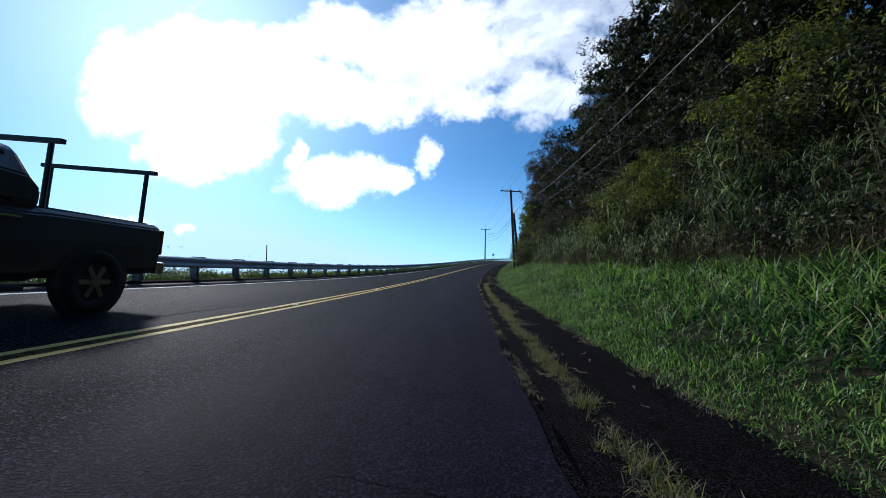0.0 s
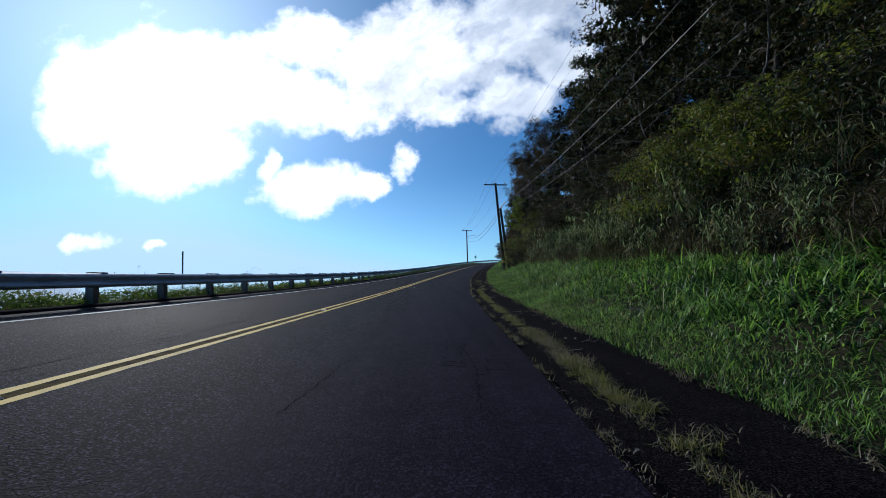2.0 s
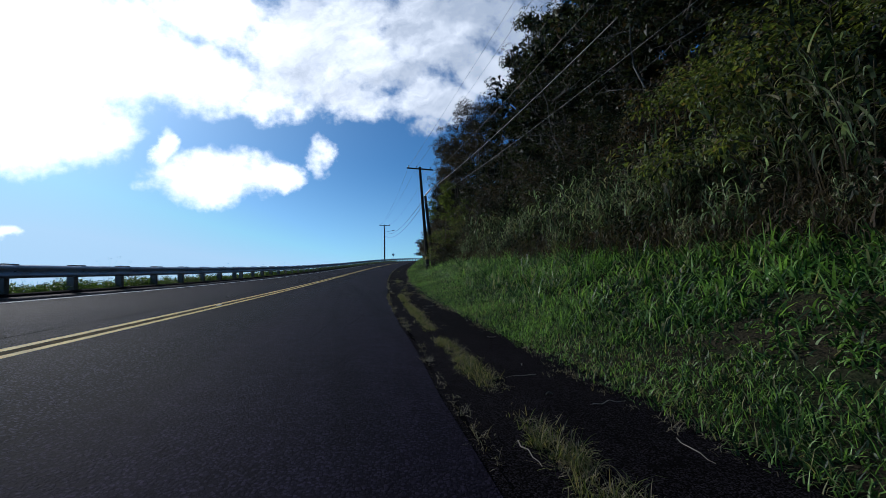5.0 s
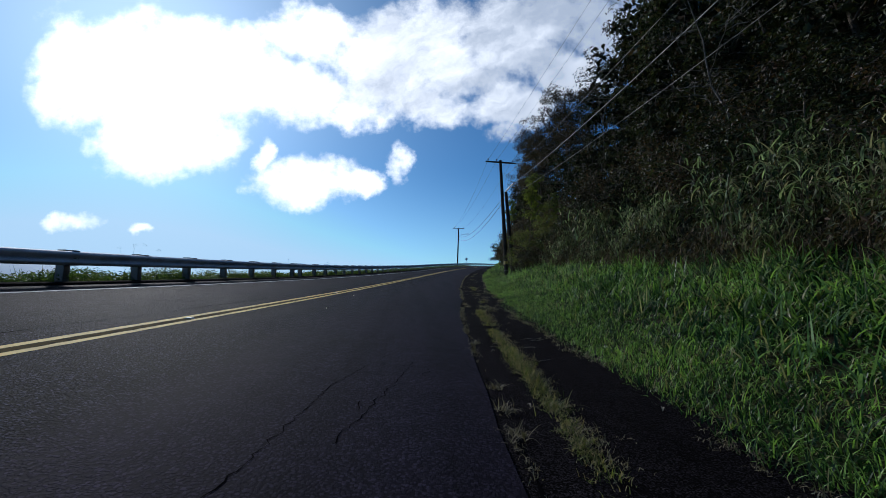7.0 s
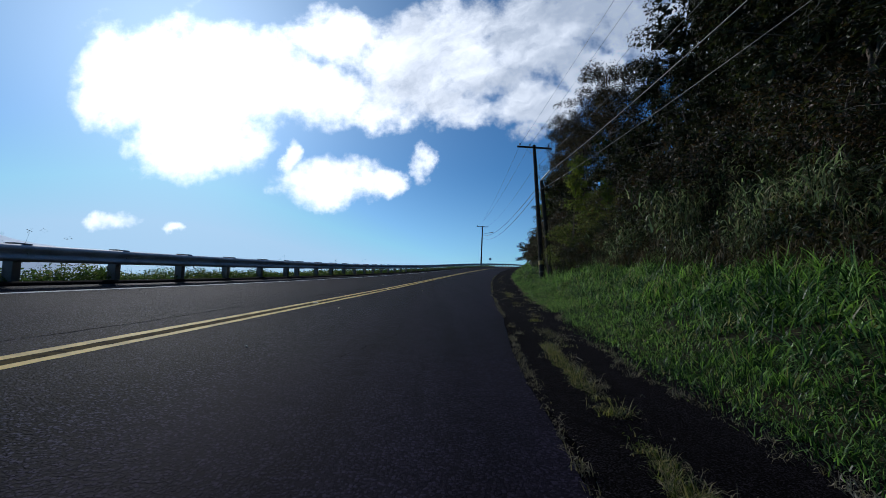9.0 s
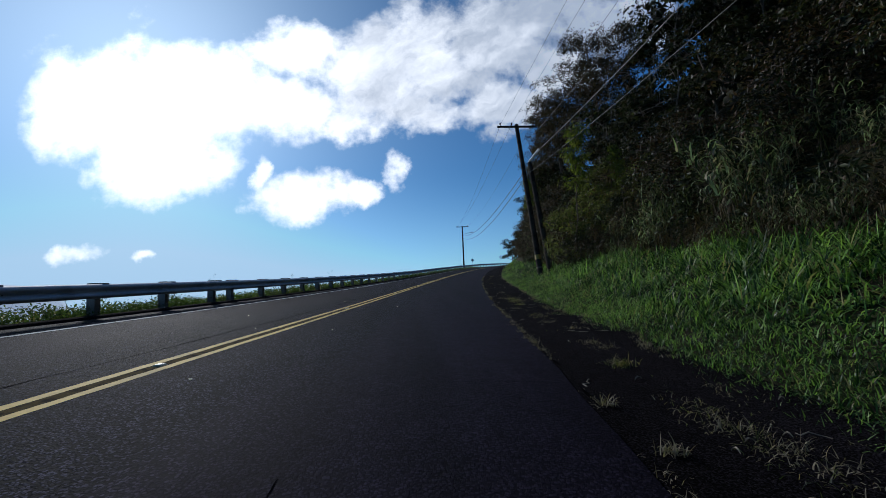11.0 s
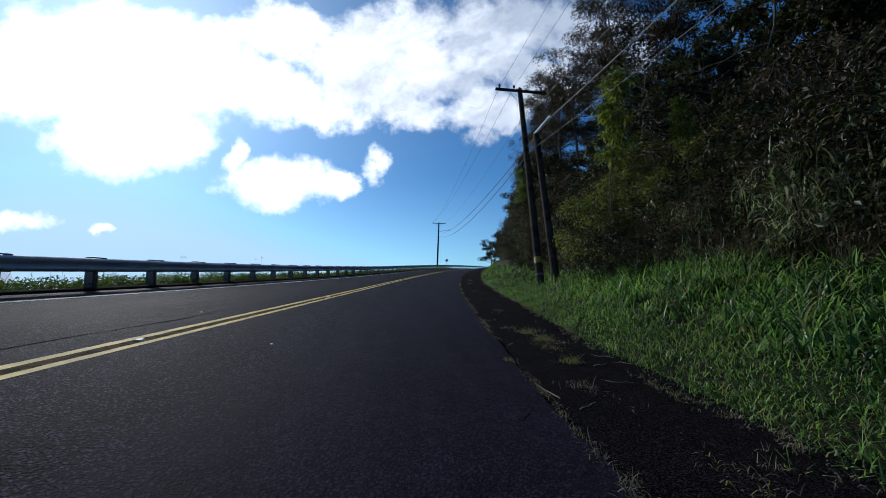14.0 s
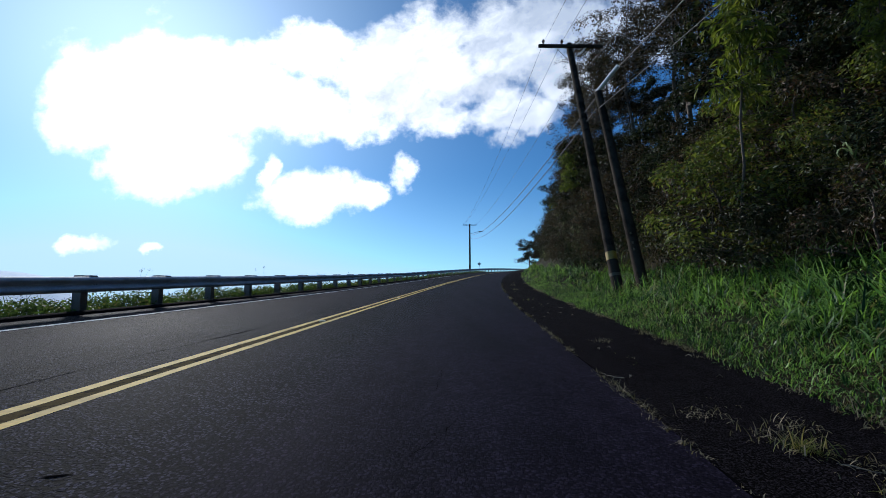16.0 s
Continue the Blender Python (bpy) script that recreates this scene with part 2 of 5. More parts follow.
    n.set(shader, "Specular IOR Level", n.math("MULTIPLY", n.math("MULTIPLY_ADD", speck, 1.6, 0.2), gloss))
    n.node("ShaderNodeOutputMaterial", Surface=shader.outputs[0])
    return m


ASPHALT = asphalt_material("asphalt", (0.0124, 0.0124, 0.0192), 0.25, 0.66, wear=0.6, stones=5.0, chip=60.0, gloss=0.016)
OLD_ASPHALT = asphalt_material("old_asphalt", (0.0128, 0.0108, 0.0126), 0.8, 0.9, 1.6, 0.5, 2.4, chip=95.0, gloss=0.012, tracks=False)
YELLOW = material("yellow_road_paint", (0.70, 0.50, 0.15), 0.75, 0.35, 2.2, 45.0, 0.5, 0.003, second=(0.46, 0.33, 0.11), spec=0.1)
WHITE_PAINT = material("white_road_paint", (0.68, 0.68, 0.69), 0.8, 0.25, 3.0, 45.0, 0.5, 0.003, second=(0.32, 0.32, 0.33), spec=0.15)
WORN = material("worn_road_paint", (0.075, 0.055, 0.020), 0.95, 0.8, 9.0, 70.0, 0.4, 0.003, second=(0.016, 0.013, 0.010), spec=0.02)
EARTH = material("bank_earth", (0.030, 0.024, 0.014), 0.95, 0.4, 1.3, 25.0, 0.8, 0.05, second=(0.022, 0.030, 0.010), spec=0.08)
STEEL = material("galvanised_steel", (0.60, 0.625, 0.68), 0.6, 0.3, 2.0, 40.0, 0.15, 0.002, metal=0.05, second=(0.45, 0.47, 0.51))
GALVANISED = material("bright_galvanised_steel", (0.86, 0.84, 0.80), 0.5, 0.15, 3.0, 40.0, 0.1, 0.002)
POST = material("post_timber", (0.20, 0.188, 0.18), 0.85, 0.4, 3.0, 60.0, 0.5, 0.006, per_object=0.3)
POLE = material("creosoted_pole_timber", (0.060, 0.046, 0.035), 0.9, 0.4, 2.0, 50.0, 0.6, 0.008, second=(0.026, 0.020, 0.016), spec=0.06)
CABLE = material("cable", (0.03, 0.03, 0.032), 0.5, 0.2, 5.0, 50.0, 0.1)
PALE_CABLE = material("weathered_aluminium_cable", (0.15, 0.145, 0.135), 0.5, 0.2, 5.0, 50.0, 0.1, metal=0.4)
BAND = material("yellow_band", (0.40, 0.25, 0.035), 0.5, 0.2, 8.0, 50.0, 0.1)
TAG = material("pale_tag", (0.15, 0.13, 0.10), 0.7, 0.2, 8.0, 50.0, 0.1, spec=0.1)
BARK = material("bark", (0.13, 0.10, 0.075), 0.95, 0.4, 4.0, 30.0, 0.9, 0.03, second=(0.06, 0.045, 0.035))
PALE_BARK = material("pale_dead_wood", (0.13, 0.115, 0.10), 0.9, 0.4, 4.0, 30.0, 0.7, 0.02, second=(0.07, 0.06, 0.05))
CERAMIC = material("brown_ceramic", (0.10, 0.05, 0.03), 0.25, 0.1, 8.0, 50.0, 0.05)
LEAF_DARK = leaf_material("dark_tree_leaf", (0.095, 0.105, 0.055), (0.010, 0.015, 0.007), 0.2, 0.45, (0.075, 0.048, 0.032), 0.12, 0.12, 0.9, 0.55)
LEAF_BROWN = leaf_material("russet_tree_leaf", (0.125, 0.105, 0.075), (0.014, 0.014, 0.009), 0.25, 0.45, (0.095, 0.054, 0.036), 0.25, 0.12, 0.8, 0.52)
LEAF_SHRUB = leaf_material("shrub_leaf", (0.17, 0.18, 0.050), (0.028, 0.044, 0.014), 0.40, 0.5, (0.13, 0.09, 0.04), 0.10, 0.15, 0.9)
LEAF_LIGHT = leaf_material("young_leaf", (0.20, 0.22, 0.050), (0.05, 0.075, 0.020), 0.45, 0.5)
CANE = leaf_material("cane_blade", (0.40, 0.47, 0.25), (0.014, 0.026, 0.012), 0.40, 0.45, (0.36, 0.31, 0.20), 0.12, 0.12, 0.9, 0.46, (1.1, 1.25, 0.8))
CANE_DRY = leaf_material("dry_cane_blade", (0.20, 0.155, 0.095), (0.075, 0.055, 0.034), 0.3, 0.6, (0.09, 0.11, 0.03), 0.25)
THATCH = leaf_material("dry_thatch", (0.135, 0.10, 0.062), (0.028, 0.021, 0.014), 0.15, 0.7, (0.17, 0.14, 0.085), 0.15, 0.08)
GRASS = leaf_material("grass_blade", (0.30, 0.49, 0.115), (0.010, 0.036, 0.010), 0.42, 0.42, (0.28, 0.26, 0.13), 0.07, 0.26, few=0.50, cast=(1.2, 1.3, 0.7))
TALL_GRASS = leaf_material("tall_grass_blade", (0.27, 0.42, 0.15), (0.022, 0.062, 0.02), 0.45, 0.4, (0.34, 0.32, 0.18), 0.12, 0.35, few=0.48, cast=(1.15, 1.25, 0.8))
WEED = leaf_material("weed_blade", (0.20, 0.22, 0.065), (0.022, 0.036, 0.010), 0.4, 0.5, (0.30, 0.25, 0.14), 0.38, few=0.42)
WEED_GREEN = leaf_material("green_weed", (0.12, 0.175, 0.060), (0.035, 0.065, 0.024), 0.45, 0.5, (0.20, 0.18, 0.09), 0.08)
STRAW = leaf_material("dry_straw", (0.31, 0.265, 0.185), (0.11, 0.09, 0.055), 0.2, 0.6)

# ---- the road's line: a point y metres along, s metres right of the yellow lines, h above the surface ----
XC = [-3.4065, 3.8896, 2.5109, 0.9912, 0.2519]
ZC = [0.2698, 0.5925, 1.5153, 0.39, -0.2523]
BANK_R, BANK_L = [-0.0767, 0.0581, 0.0214], [-0.0934, 0.0597, 0.0063]
Y_END = 150.0


def poly(c, v):
    return sum(k * v ** n for n, k in enumerate(c))


def slope(c, v):
    return sum(n * k * v ** (n - 1) for n, k in enumerate(c) if n) / 60


def centre(y):
    """x of the yellow lines, its slope, height and both cross slopes at y."""
    e = np.clip(y, -40, Y_END)
    v = e / 60
    x = poly(XC, v) + slope(XC, v) * (y - e)
    z = poly(ZC, np.clip(v, -0.4, 2.35))
    return x, slope(XC, v), z, poly(BANK_R, v), poly(BANK_L, np.clip(v, -9, 1.2))


def on_road(y, s, h=0.0):
    x, d, z, br, bl = centre(y)
    n = np.sqrt(1 + d * d)
    side = np.clip(s, -6.5, 6.5)
    return np.stack(np.broadcast_arrays(x + s / n, y - s * d / n, z + np.where(np.asarray(s) >= 0, br, bl) * side + h), -1)


BANK_S = [-4000, -600, -200, -60, -25, -12, -8.5, -6.5, -5.6, -4.9, 0, 5.1, 5.6, 6.4, 7.4, 8.4, 9.2, 9.8, 10.5, 12, 14, 17, 22, 30, 60, 400, 4000]
BANK_H = [-900, -150, -75, -26, -11, -3.6, -1.6, -0.45, -0.12, -0.08, -0.10, -0.05, 0.05, 0.24, 0.56, 1.0, 1.45, 2.0, 2.9, 4.4, 6.0, 8.3, 11.5, 19, 30, 40, 44]


def bank_in(y):
    """How far the foot of the bank has drawn nearer to the road."""
    return np.interp(y, [40, 50, 58, 100], [0, 0.4, 1.9, 2.3])


def ground_h(s, y=0.0):
    flat = 1 - 0.75 * np.exp(-((np.asarray(y) - 49.0) / 4.5) ** 2) * np.interp(s, [5.3, 5.6, 7.4, 9.0], [0, 1, 1, 0])
    return flat * np.interp(np.where(np.asarray(s) > 5.5, np.minimum(5.5 + (np.asarray(s) - 5.5) * (4.2 / (4.2 - bank_in(y))), np.asarray(s) + bank_in(y)), s), BANK_S, BANK_H)


def on_ground(y, s, h=0.0):
    return on_road(y, s, ground_h(s, y) + h)


# ---- mesh helpers ----


def mesh_object(name, verts, faces, mat, smooth=False):
    me = bpy.data.meshes.new(name)
    me.from_pydata([tuple(v) for v in verts], [], faces)
    me.materials.append(mat)
    if smooth:
        me.polygons.foreach_set("use_smooth", [True] * len(me.polygons))
    me.update()
    return new(name, me)


def quick_mesh(name, verts, quads, mat, smooth=False):
    """Big meshes of quads or triangles from arrays."""
    me = bpy.data.meshes.new(name)
    k = quads.shape[1]
    me.vertices.add(len(verts))
    me.vertices.foreach_set("co", np.asarray(verts, np.float32).ravel())
    me.loops.add(quads.size)
    me.loops.foreach_set("vertex_index", quads.astype(np.int32).ravel())
    me.polygons.add(len(quads))
    me.polygons.foreach_set("loop_start", np.arange(0, quads.size, k, dtype=np.int32))
    me.polygons.foreach_set("use_smooth", np.full(len(quads), smooth))
    me.materials.append(mat)
    me.update(calc_edges=True)
    me.validate()
    return me


def grid_mesh(name, points, mat, smooth=True):
    """points: rows x columns x 3."""
    r, c = points.shape[:2]
    i = np.arange(r * c).reshape(r, c)
    quads = np.stack([i[:-1, :-1], i[:-1, 1:], i[1:, 1:], i[1:, :-1]], -1).reshape(-1, 4)
    return quick_mesh(name, points.reshape(-1, 3), quads, mat, smooth)


def link(bm, name, mat, smooth=False):
    me = bpy.data.meshes.new(name)
    bm.to_mesh(me)
    bm.free()
    me.materials.append(mat)
    if smooth:
        me.polygons.foreach_set("use_smooth", [True] * len(me.polygons))
    return me


def part(name, bm, mat, parent, label="", smooth=False):
    me = bm if isinstance(bm, bpy.types.Mesh) else link(bm, name, mat, smooth)
    ob = new(name, me)
    ob.parent = parent
    if label:
        ob["label"] = label
    return ob


def box(size, at=(0, 0, 0), bevel=0.0, turn=None, bm=None):
    bm = bm or bmesh.new()
    made = bmesh.ops.create_cube(bm, size=1.0, matrix=Matrix.Translation(at) @ (turn or Matrix()) @ Matrix.Diagonal((*size, 1)))
    if bevel:
        edges = list({e for v in made["verts"] for e in v.link_edges})
        bmesh.ops.bevel(bm, geom=edges, offset=bevel, segments=2, affect="EDGES", profile=0.6)
    return bm


def rod(a, b, r0, r1=None, sides=10, bm=None):
    bm = bm or bmesh.new()
    a, b = Vector(a), Vector(b)
    m = Matrix.Translation((a + b) / 2) @ (b - a).to_track_quat("Z", "Y").to_matrix().to_4x4()
    bmesh.ops.create_cone(bm, cap_ends=True, segments=sides, radius1=r0, radius2=r0 if r1 is None else r1, depth=(b - a).length, matrix=m)
    return bm


def tube_arrays(points, radii, sides=6):
    """Vertices and quads of a tapering tube along points."""
    p = np.asarray(points, float)
    t = np.gradient(p, axis=0)
    t /= np.linalg.norm(t, axis=1, keepdims=True) + 1e-9
    ref = np.where(np.abs(t[:, 2:3]) < 0.9, [[0, 0, 1.0]], [[1.0, 0, 0]])
    a = np.cross(t, ref)
    a /= np.linalg.norm(a, axis=1, keepdims=True) + 1e-9
    b = np.cross(t, a)
    ang = np.linspace(0, 2 * np.pi, sides, endpoint=False)
    ring = a[:, None] * np.cos(ang)[None, :, None] + b[:, None] * np.sin(ang)[None, :, None]
    v = (p[:, None] + ring * np.asarray(radii)[:, None, None]).reshape(-1, 3)
    i = np.arange(len(p) * sides).reshape(len(p), sides)
    j = np.roll(i, -1, 1)
    return v, np.stack([i[:-1], j[:-1], j[1:], i[1:]], -1).reshape(-1, 4)


def joined(pieces):
    """Many (verts, quads) into one."""
    vs, qs, n = [], [], 0
    for v, q in pieces:
        vs.append(v)
        qs.append(q + n)
        n += len(v)
    return np.concatenate(vs), np.concatenate(qs)


def empty(name, at=(0, 0, 0), label="", category="", group="", kind=""):
    ob = new(name)
    ob.empty_display_size = 0.2
    ob.location = at
    return tagged(ob, label, category, group, kind)


# ---- ground, sea ----
rows = np.r_[np.geomspace(3000, 70, 14) * -1, np.arange(-60, 150, 1.5), np.geomspace(150, 2500, 18)]
cols = np.r_[-4000, -1500, -600, -300, -200, -120, -60, -40, -25, -18, -12, -8.5, -7.5, -6.5, -6, -5.6, -5.2, -4.9, -2.5, 0, 2.5, 5.0, 5.25, 5.6, 6, 6.4, 6.9, 7.4, 7.9, 8.4, 9,
             9.6, 10.4, 11.2, 12, 13, 14.5, 16, 18, 20, 23, 26, 32, 40, 60, 100, 200, 400, 1500, 4000]
yy, ss = np.meshgrid(rows, cols, indexing="ij")
cx, cd, cz, cbr, cbl = centre(yy)
gx = cx + ss * np.sqrt(1 + cd * cd)
gz = cz + np.where(ss >= 0, cbr, cbl) * np.clip(ss, -6.5, 6.5) + ground_h(ss, yy)
lumpy = np.array([noise.noise((a * 0.35, b * 0.35, 0.3)) for a, b in zip(gx.ravel(), yy.ravel())]).reshape(gx.shape)
gz += lumpy * np.interp(np.abs(ss), [5.4, 8, 30], [0, 0.12, 0.8]) * (np.abs(ss) < 500)
gz -= np.interp(yy, [150, 400, 2500], [0, 8, 60])
ground = new("ground", grid_mesh("ground", np.stack([gx, yy, gz], -1), EARTH))
tagged(ground, "brown earth bank and verge covered with grass and scrub", "ground", kind="structure")

m = bpy.data.materials.new("sea_water")
m.use_nodes = True
n = Net(m.node_tree)
at = n.node("ShaderNodeTexCoord").outputs["Object"]
wave = n.node("ShaderNodeBump", Strength=0.6, Distance=0.6, Height=n.noise(at, 0.15, 5.0, 0.6))
water = n.node("ShaderNodeBsdfPrincipled", Base_Color=(0.02, 0.06, 0.09, 1), Roughness=0.25, Normal=wave.outputs[0])
n.node("ShaderNodeOutputMaterial", Surface=water.outputs[0])
sea = mesh_object("water", [(-4900, -3000, -70), (-150, -3000, -70), (-150, 4900, -70), (-4900, 4900, -70)], [(0, 1, 2, 3)], m)
tagged(sea, "pale glittering sea far below the road", "sea", kind="structure")

# a far headland across the water, distance haze put in as pale colour and emission
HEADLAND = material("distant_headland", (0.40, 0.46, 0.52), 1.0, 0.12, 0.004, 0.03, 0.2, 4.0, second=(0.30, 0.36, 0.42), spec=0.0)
haze_glow = next(k for k in HEADLAND.node_tree.nodes if k.type == "BSDF_PRINCIPLED")
haze_glow.inputs["Emission Color"].default_value, haze_glow.inputs["Emission Strength"].default_value = (0.62, 0.70, 0.80, 1), 0.75
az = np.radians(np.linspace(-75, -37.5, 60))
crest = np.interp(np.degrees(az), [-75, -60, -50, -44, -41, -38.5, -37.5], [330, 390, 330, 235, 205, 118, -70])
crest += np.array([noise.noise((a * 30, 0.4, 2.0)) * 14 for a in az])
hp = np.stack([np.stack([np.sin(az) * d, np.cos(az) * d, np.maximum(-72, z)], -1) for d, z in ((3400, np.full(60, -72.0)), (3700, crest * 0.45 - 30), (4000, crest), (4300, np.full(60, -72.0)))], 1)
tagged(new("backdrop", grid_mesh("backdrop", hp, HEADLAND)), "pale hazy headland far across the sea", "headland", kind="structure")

# ---- road ----
ry = np.arange(-30, Y_END + 0.1, 0.75)


def road_edge(y):
    """Where the lane's asphalt breaks off, right of the yellow lines."""
    return np.interp(y, [17, 21, 25, 28.5], [3.88, 3.77, 3.77, 3.88])


def ribbon(name, s0, s1, h, mat, cols=2, y0=None, y1=None, wobble=0.0, seed=0, edge=None):
    ys = ry if y0 is None else np.linspace(y0, y1, max(2, int((y1 - y0) / 0.5)))
    ss = np.linspace(s0, s1, cols)
    pts = np.stack([on_road(ys, np.full_like(ys, s), h) for s in ss], 1)
    if edge:
        pts[:, -1] = on_road(ys, edge(ys), h)
    if wobble:
        r = np.random.RandomState(seed)
        x, d, *_ = centre(ys)
        jag = np.convolve(r.normal(0, 1, len(ys) + 4), np.ones(3) / 3, "same")[2:-2] * wobble
        pts[:, -1, 0] += jag
    me = grid_mesh(name, pts, mat)
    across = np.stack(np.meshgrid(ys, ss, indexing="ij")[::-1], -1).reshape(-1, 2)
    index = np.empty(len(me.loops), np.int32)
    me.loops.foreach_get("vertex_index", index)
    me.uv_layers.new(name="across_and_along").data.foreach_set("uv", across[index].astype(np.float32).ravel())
    return me


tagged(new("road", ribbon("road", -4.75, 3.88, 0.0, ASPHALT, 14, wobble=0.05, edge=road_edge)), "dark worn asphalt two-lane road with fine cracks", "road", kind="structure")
tagged(new("pavement", ribbon("pavement", 3.60, 5.40, -0.013, OLD_ASPHALT, 6, wobble=0.08, seed=3)), "older near-black cracked asphalt shoulder beside the road", "shoulder", kind="structure")


def marking(name, s, width, mat, label):
    ys = np.arange(-30, Y_END, 0.14)
    r = np.random.RandomState(int(abs(s) * 100))
    pts = np.stack([on_road(ys, s + side * width / 2 + r.normal(0, 0.0035, len(ys)), 0.004) for side in (-1, 1)], 1)
    ob = new(name, grid_mesh(name, pts, mat))
    return tagged(ob, label, "road marking", kind="structure")


marking("yellow_line", 0.11, 0.10, YELLOW, "worn yellow centre line painted on asphalt")
marking("yellow_line", -0.13, 0.10, YELLOW, "worn yellow centre line painted on asphalt")
marking("edge_line", -3.68, 0.125, WHITE_PAINT, "worn white edge line painted on asphalt")
marking("worn_strip", -0.01, 0.13, WORN, "dark brown worn strip between the centre lines")
# asphalt berm under the guardrail
prof = [(-4.60, 0.0), (-4.64, 0.045), (-4.70, 0.06), (-4.80, 0.06), (-4.88, 0.03), (-4.95, -0.15)]
kp = np.stack([on_road(ry, np.full_like(ry, s), h) for s, h in prof], 1)
tagged(new("kerb", grid_mesh("kerb", kp, OLD_ASPHALT)), "low rounded dark asphalt kerb under the guardrail", "kerb", kind="structure")

# an old seam along the lane, and the joint of the shoulder
seam_y = np.arange(-5, 90, 0.25)
wave = np.array([noise.noise((y * 0.5, 0.2, 3.1)) * 0.10 + noise.noise((y * 2.5, 0.7, 1.1)) * 0.03 for y in seam_y])
wide = np.array([max(0.0025, 0.006 + 0.008 * noise.noise((y * 1.3, 5.0, 0.4))) for y in seam_y])
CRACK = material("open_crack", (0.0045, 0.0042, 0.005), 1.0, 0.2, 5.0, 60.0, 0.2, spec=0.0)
pts = np.stack([on_road(seam_y, -0.66 + wave + side * wide, 0.003) for side in (-1, 1)], 1)
tagged(new("road_seam", grid_mesh("road_seam", pts, CRACK)), "dark irregular open seam along the asphalt", "road seam", kind="structure")


def crack_strip(path, width, seed):
    """A wandering dark cleft along points (y, s) on the road: vertices and quads."""
    r = np.random.RandomState(seed)
    p = [np.array(path[0], float)]
    for a, b in zip(path[:-1], path[1:]):
        a, b = np.array(a, float), np.array(b, float)
        k = max(2, int(np.linalg.norm(b - a) / 0.045))
        t = np.arange(1, k + 1)[:, None] / k
        p += list(a + (b - a) * t + r.normal(0, 0.011, (k, 2)) * (t < 1))
    p = np.array(p)
    d = np.gradient(p, axis=0)
    side = np.c_[d[:, 1], -d[:, 0]] / (np.linalg.norm(d, axis=1, keepdims=True) + 1e-9)
    half = width / 2 * r.uniform(0.25, 1.4, len(p))
    half[[0, -1]] *= 0.2
    lo, hi = p - side * half[:, None], p + side * half[:, None]
    v = np.stack([on_road(lo[:, 0], lo[:, 1], 0.003), on_road(hi[:, 0], hi[:, 1], 0.003)], 1).reshape(-1, 3)
    i = np.arange(len(p) - 1)[:, None] * 2
    return v, i + np.array([0, 1, 3, 2])


def cracked_patch(y0, y1, s0, s1, cell, share, width, seed):
    """A net of cracks, like broken scales, over a patch of the lane."""
    r = np.random.RandomState(seed)
    ny, ns = max(2, int((y1 - y0) / cell)), max(2, int((s1 - s0) / cell))
    node = np.stack(np.meshgrid(np.linspace(y0, y1, ny), np.linspace(s0, s1, ns), indexing="ij"), -1) + r.uniform(-0.36, 0.36, (ny, ns, 2)) * cell
    strips = []
    for i in range(ny):
        for j in range(ns):
            edge = 1 - abs(2 * i / (ny - 1) - 1) ** 3 * 0.6 - abs(2 * j / max(1, ns - 1) - 1) ** 3 * 0.3
            for di, dj in ((1, 0), (0, 1)):
                if i + di < ny and j + dj < ns and (i + j * 2 + di) % 3 and r.uniform() < share * edge:
                    strips.append(crack_strip([node[i, j], node[i + di, j + dj]], width * r.uniform(0.4, 1.3), r.randint(9999)))
    return strips


strips = cracked_patch(9.2, 11.6, 2.75, 3.6, 0.15, 1.05, 0.009, 41) + cracked_patch(18.9, 21.6, 2.9, 3.7, 0.22, 0.6, 0.006, 42)
strips += cracked_patch(1.2, 5.5, 2.4, 3.4, 0.3, 0.3, 0.006, 43) + cracked_patch(32.5, 39, 2.6, 3.6, 0.4, 0.25, 0.005, 44)
strips += [crack_strip(path, 0.006, 60 + k) for k, path in enumerate(([(9.9, 2.05), (9.42, 1.97), (8.7, 1.97), (8.0, 1.93)], [(8.2, 3.22), (9.3, 3.28), (10.5, 3.18), (11.6, 3.3)],
                                                            [(17.4, 2.58), (17.83, 2.63), (18.16, 2.66), (19.32, 2.68), (20.0, 2.8)], [(18.4, 2.95), (19.4, 3.1), (20.3, 3.2)],
                                                            [(28.13, 2.3), (28.12, 3.09), (28.1, 3.7)], [(6.2, 1.2), (6.6, 1.37), (6.9, 1.9), (6.7, 2.4)], [(24.0, 2.0), (25.8, 2.3), (26.6, 2.2)]))]
strips += [crack_strip([(36.58, 0.93), (36.62, 1.04)], 0.022, 91)]
v, q = joined(strips)
tagged(new("road_cracks", quick_mesh("road_cracks", v, q, CRACK)), "fine dark net of cracks in the asphalt lane", "road cracks", kind="structure")
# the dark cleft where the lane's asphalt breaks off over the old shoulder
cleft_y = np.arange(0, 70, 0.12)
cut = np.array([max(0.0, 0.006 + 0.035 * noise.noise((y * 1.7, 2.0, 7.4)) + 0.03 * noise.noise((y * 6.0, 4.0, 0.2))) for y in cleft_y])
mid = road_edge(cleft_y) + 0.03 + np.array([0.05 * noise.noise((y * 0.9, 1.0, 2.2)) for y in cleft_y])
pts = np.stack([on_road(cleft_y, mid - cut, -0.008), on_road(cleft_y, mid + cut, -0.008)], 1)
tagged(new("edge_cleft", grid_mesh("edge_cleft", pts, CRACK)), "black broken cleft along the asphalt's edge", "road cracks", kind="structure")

# ---- guardrail ----
RAIL_S, RAIL_TOP, SPACING, RAIL_Y0 = -4.81, 0.72, 1.95, 0.35


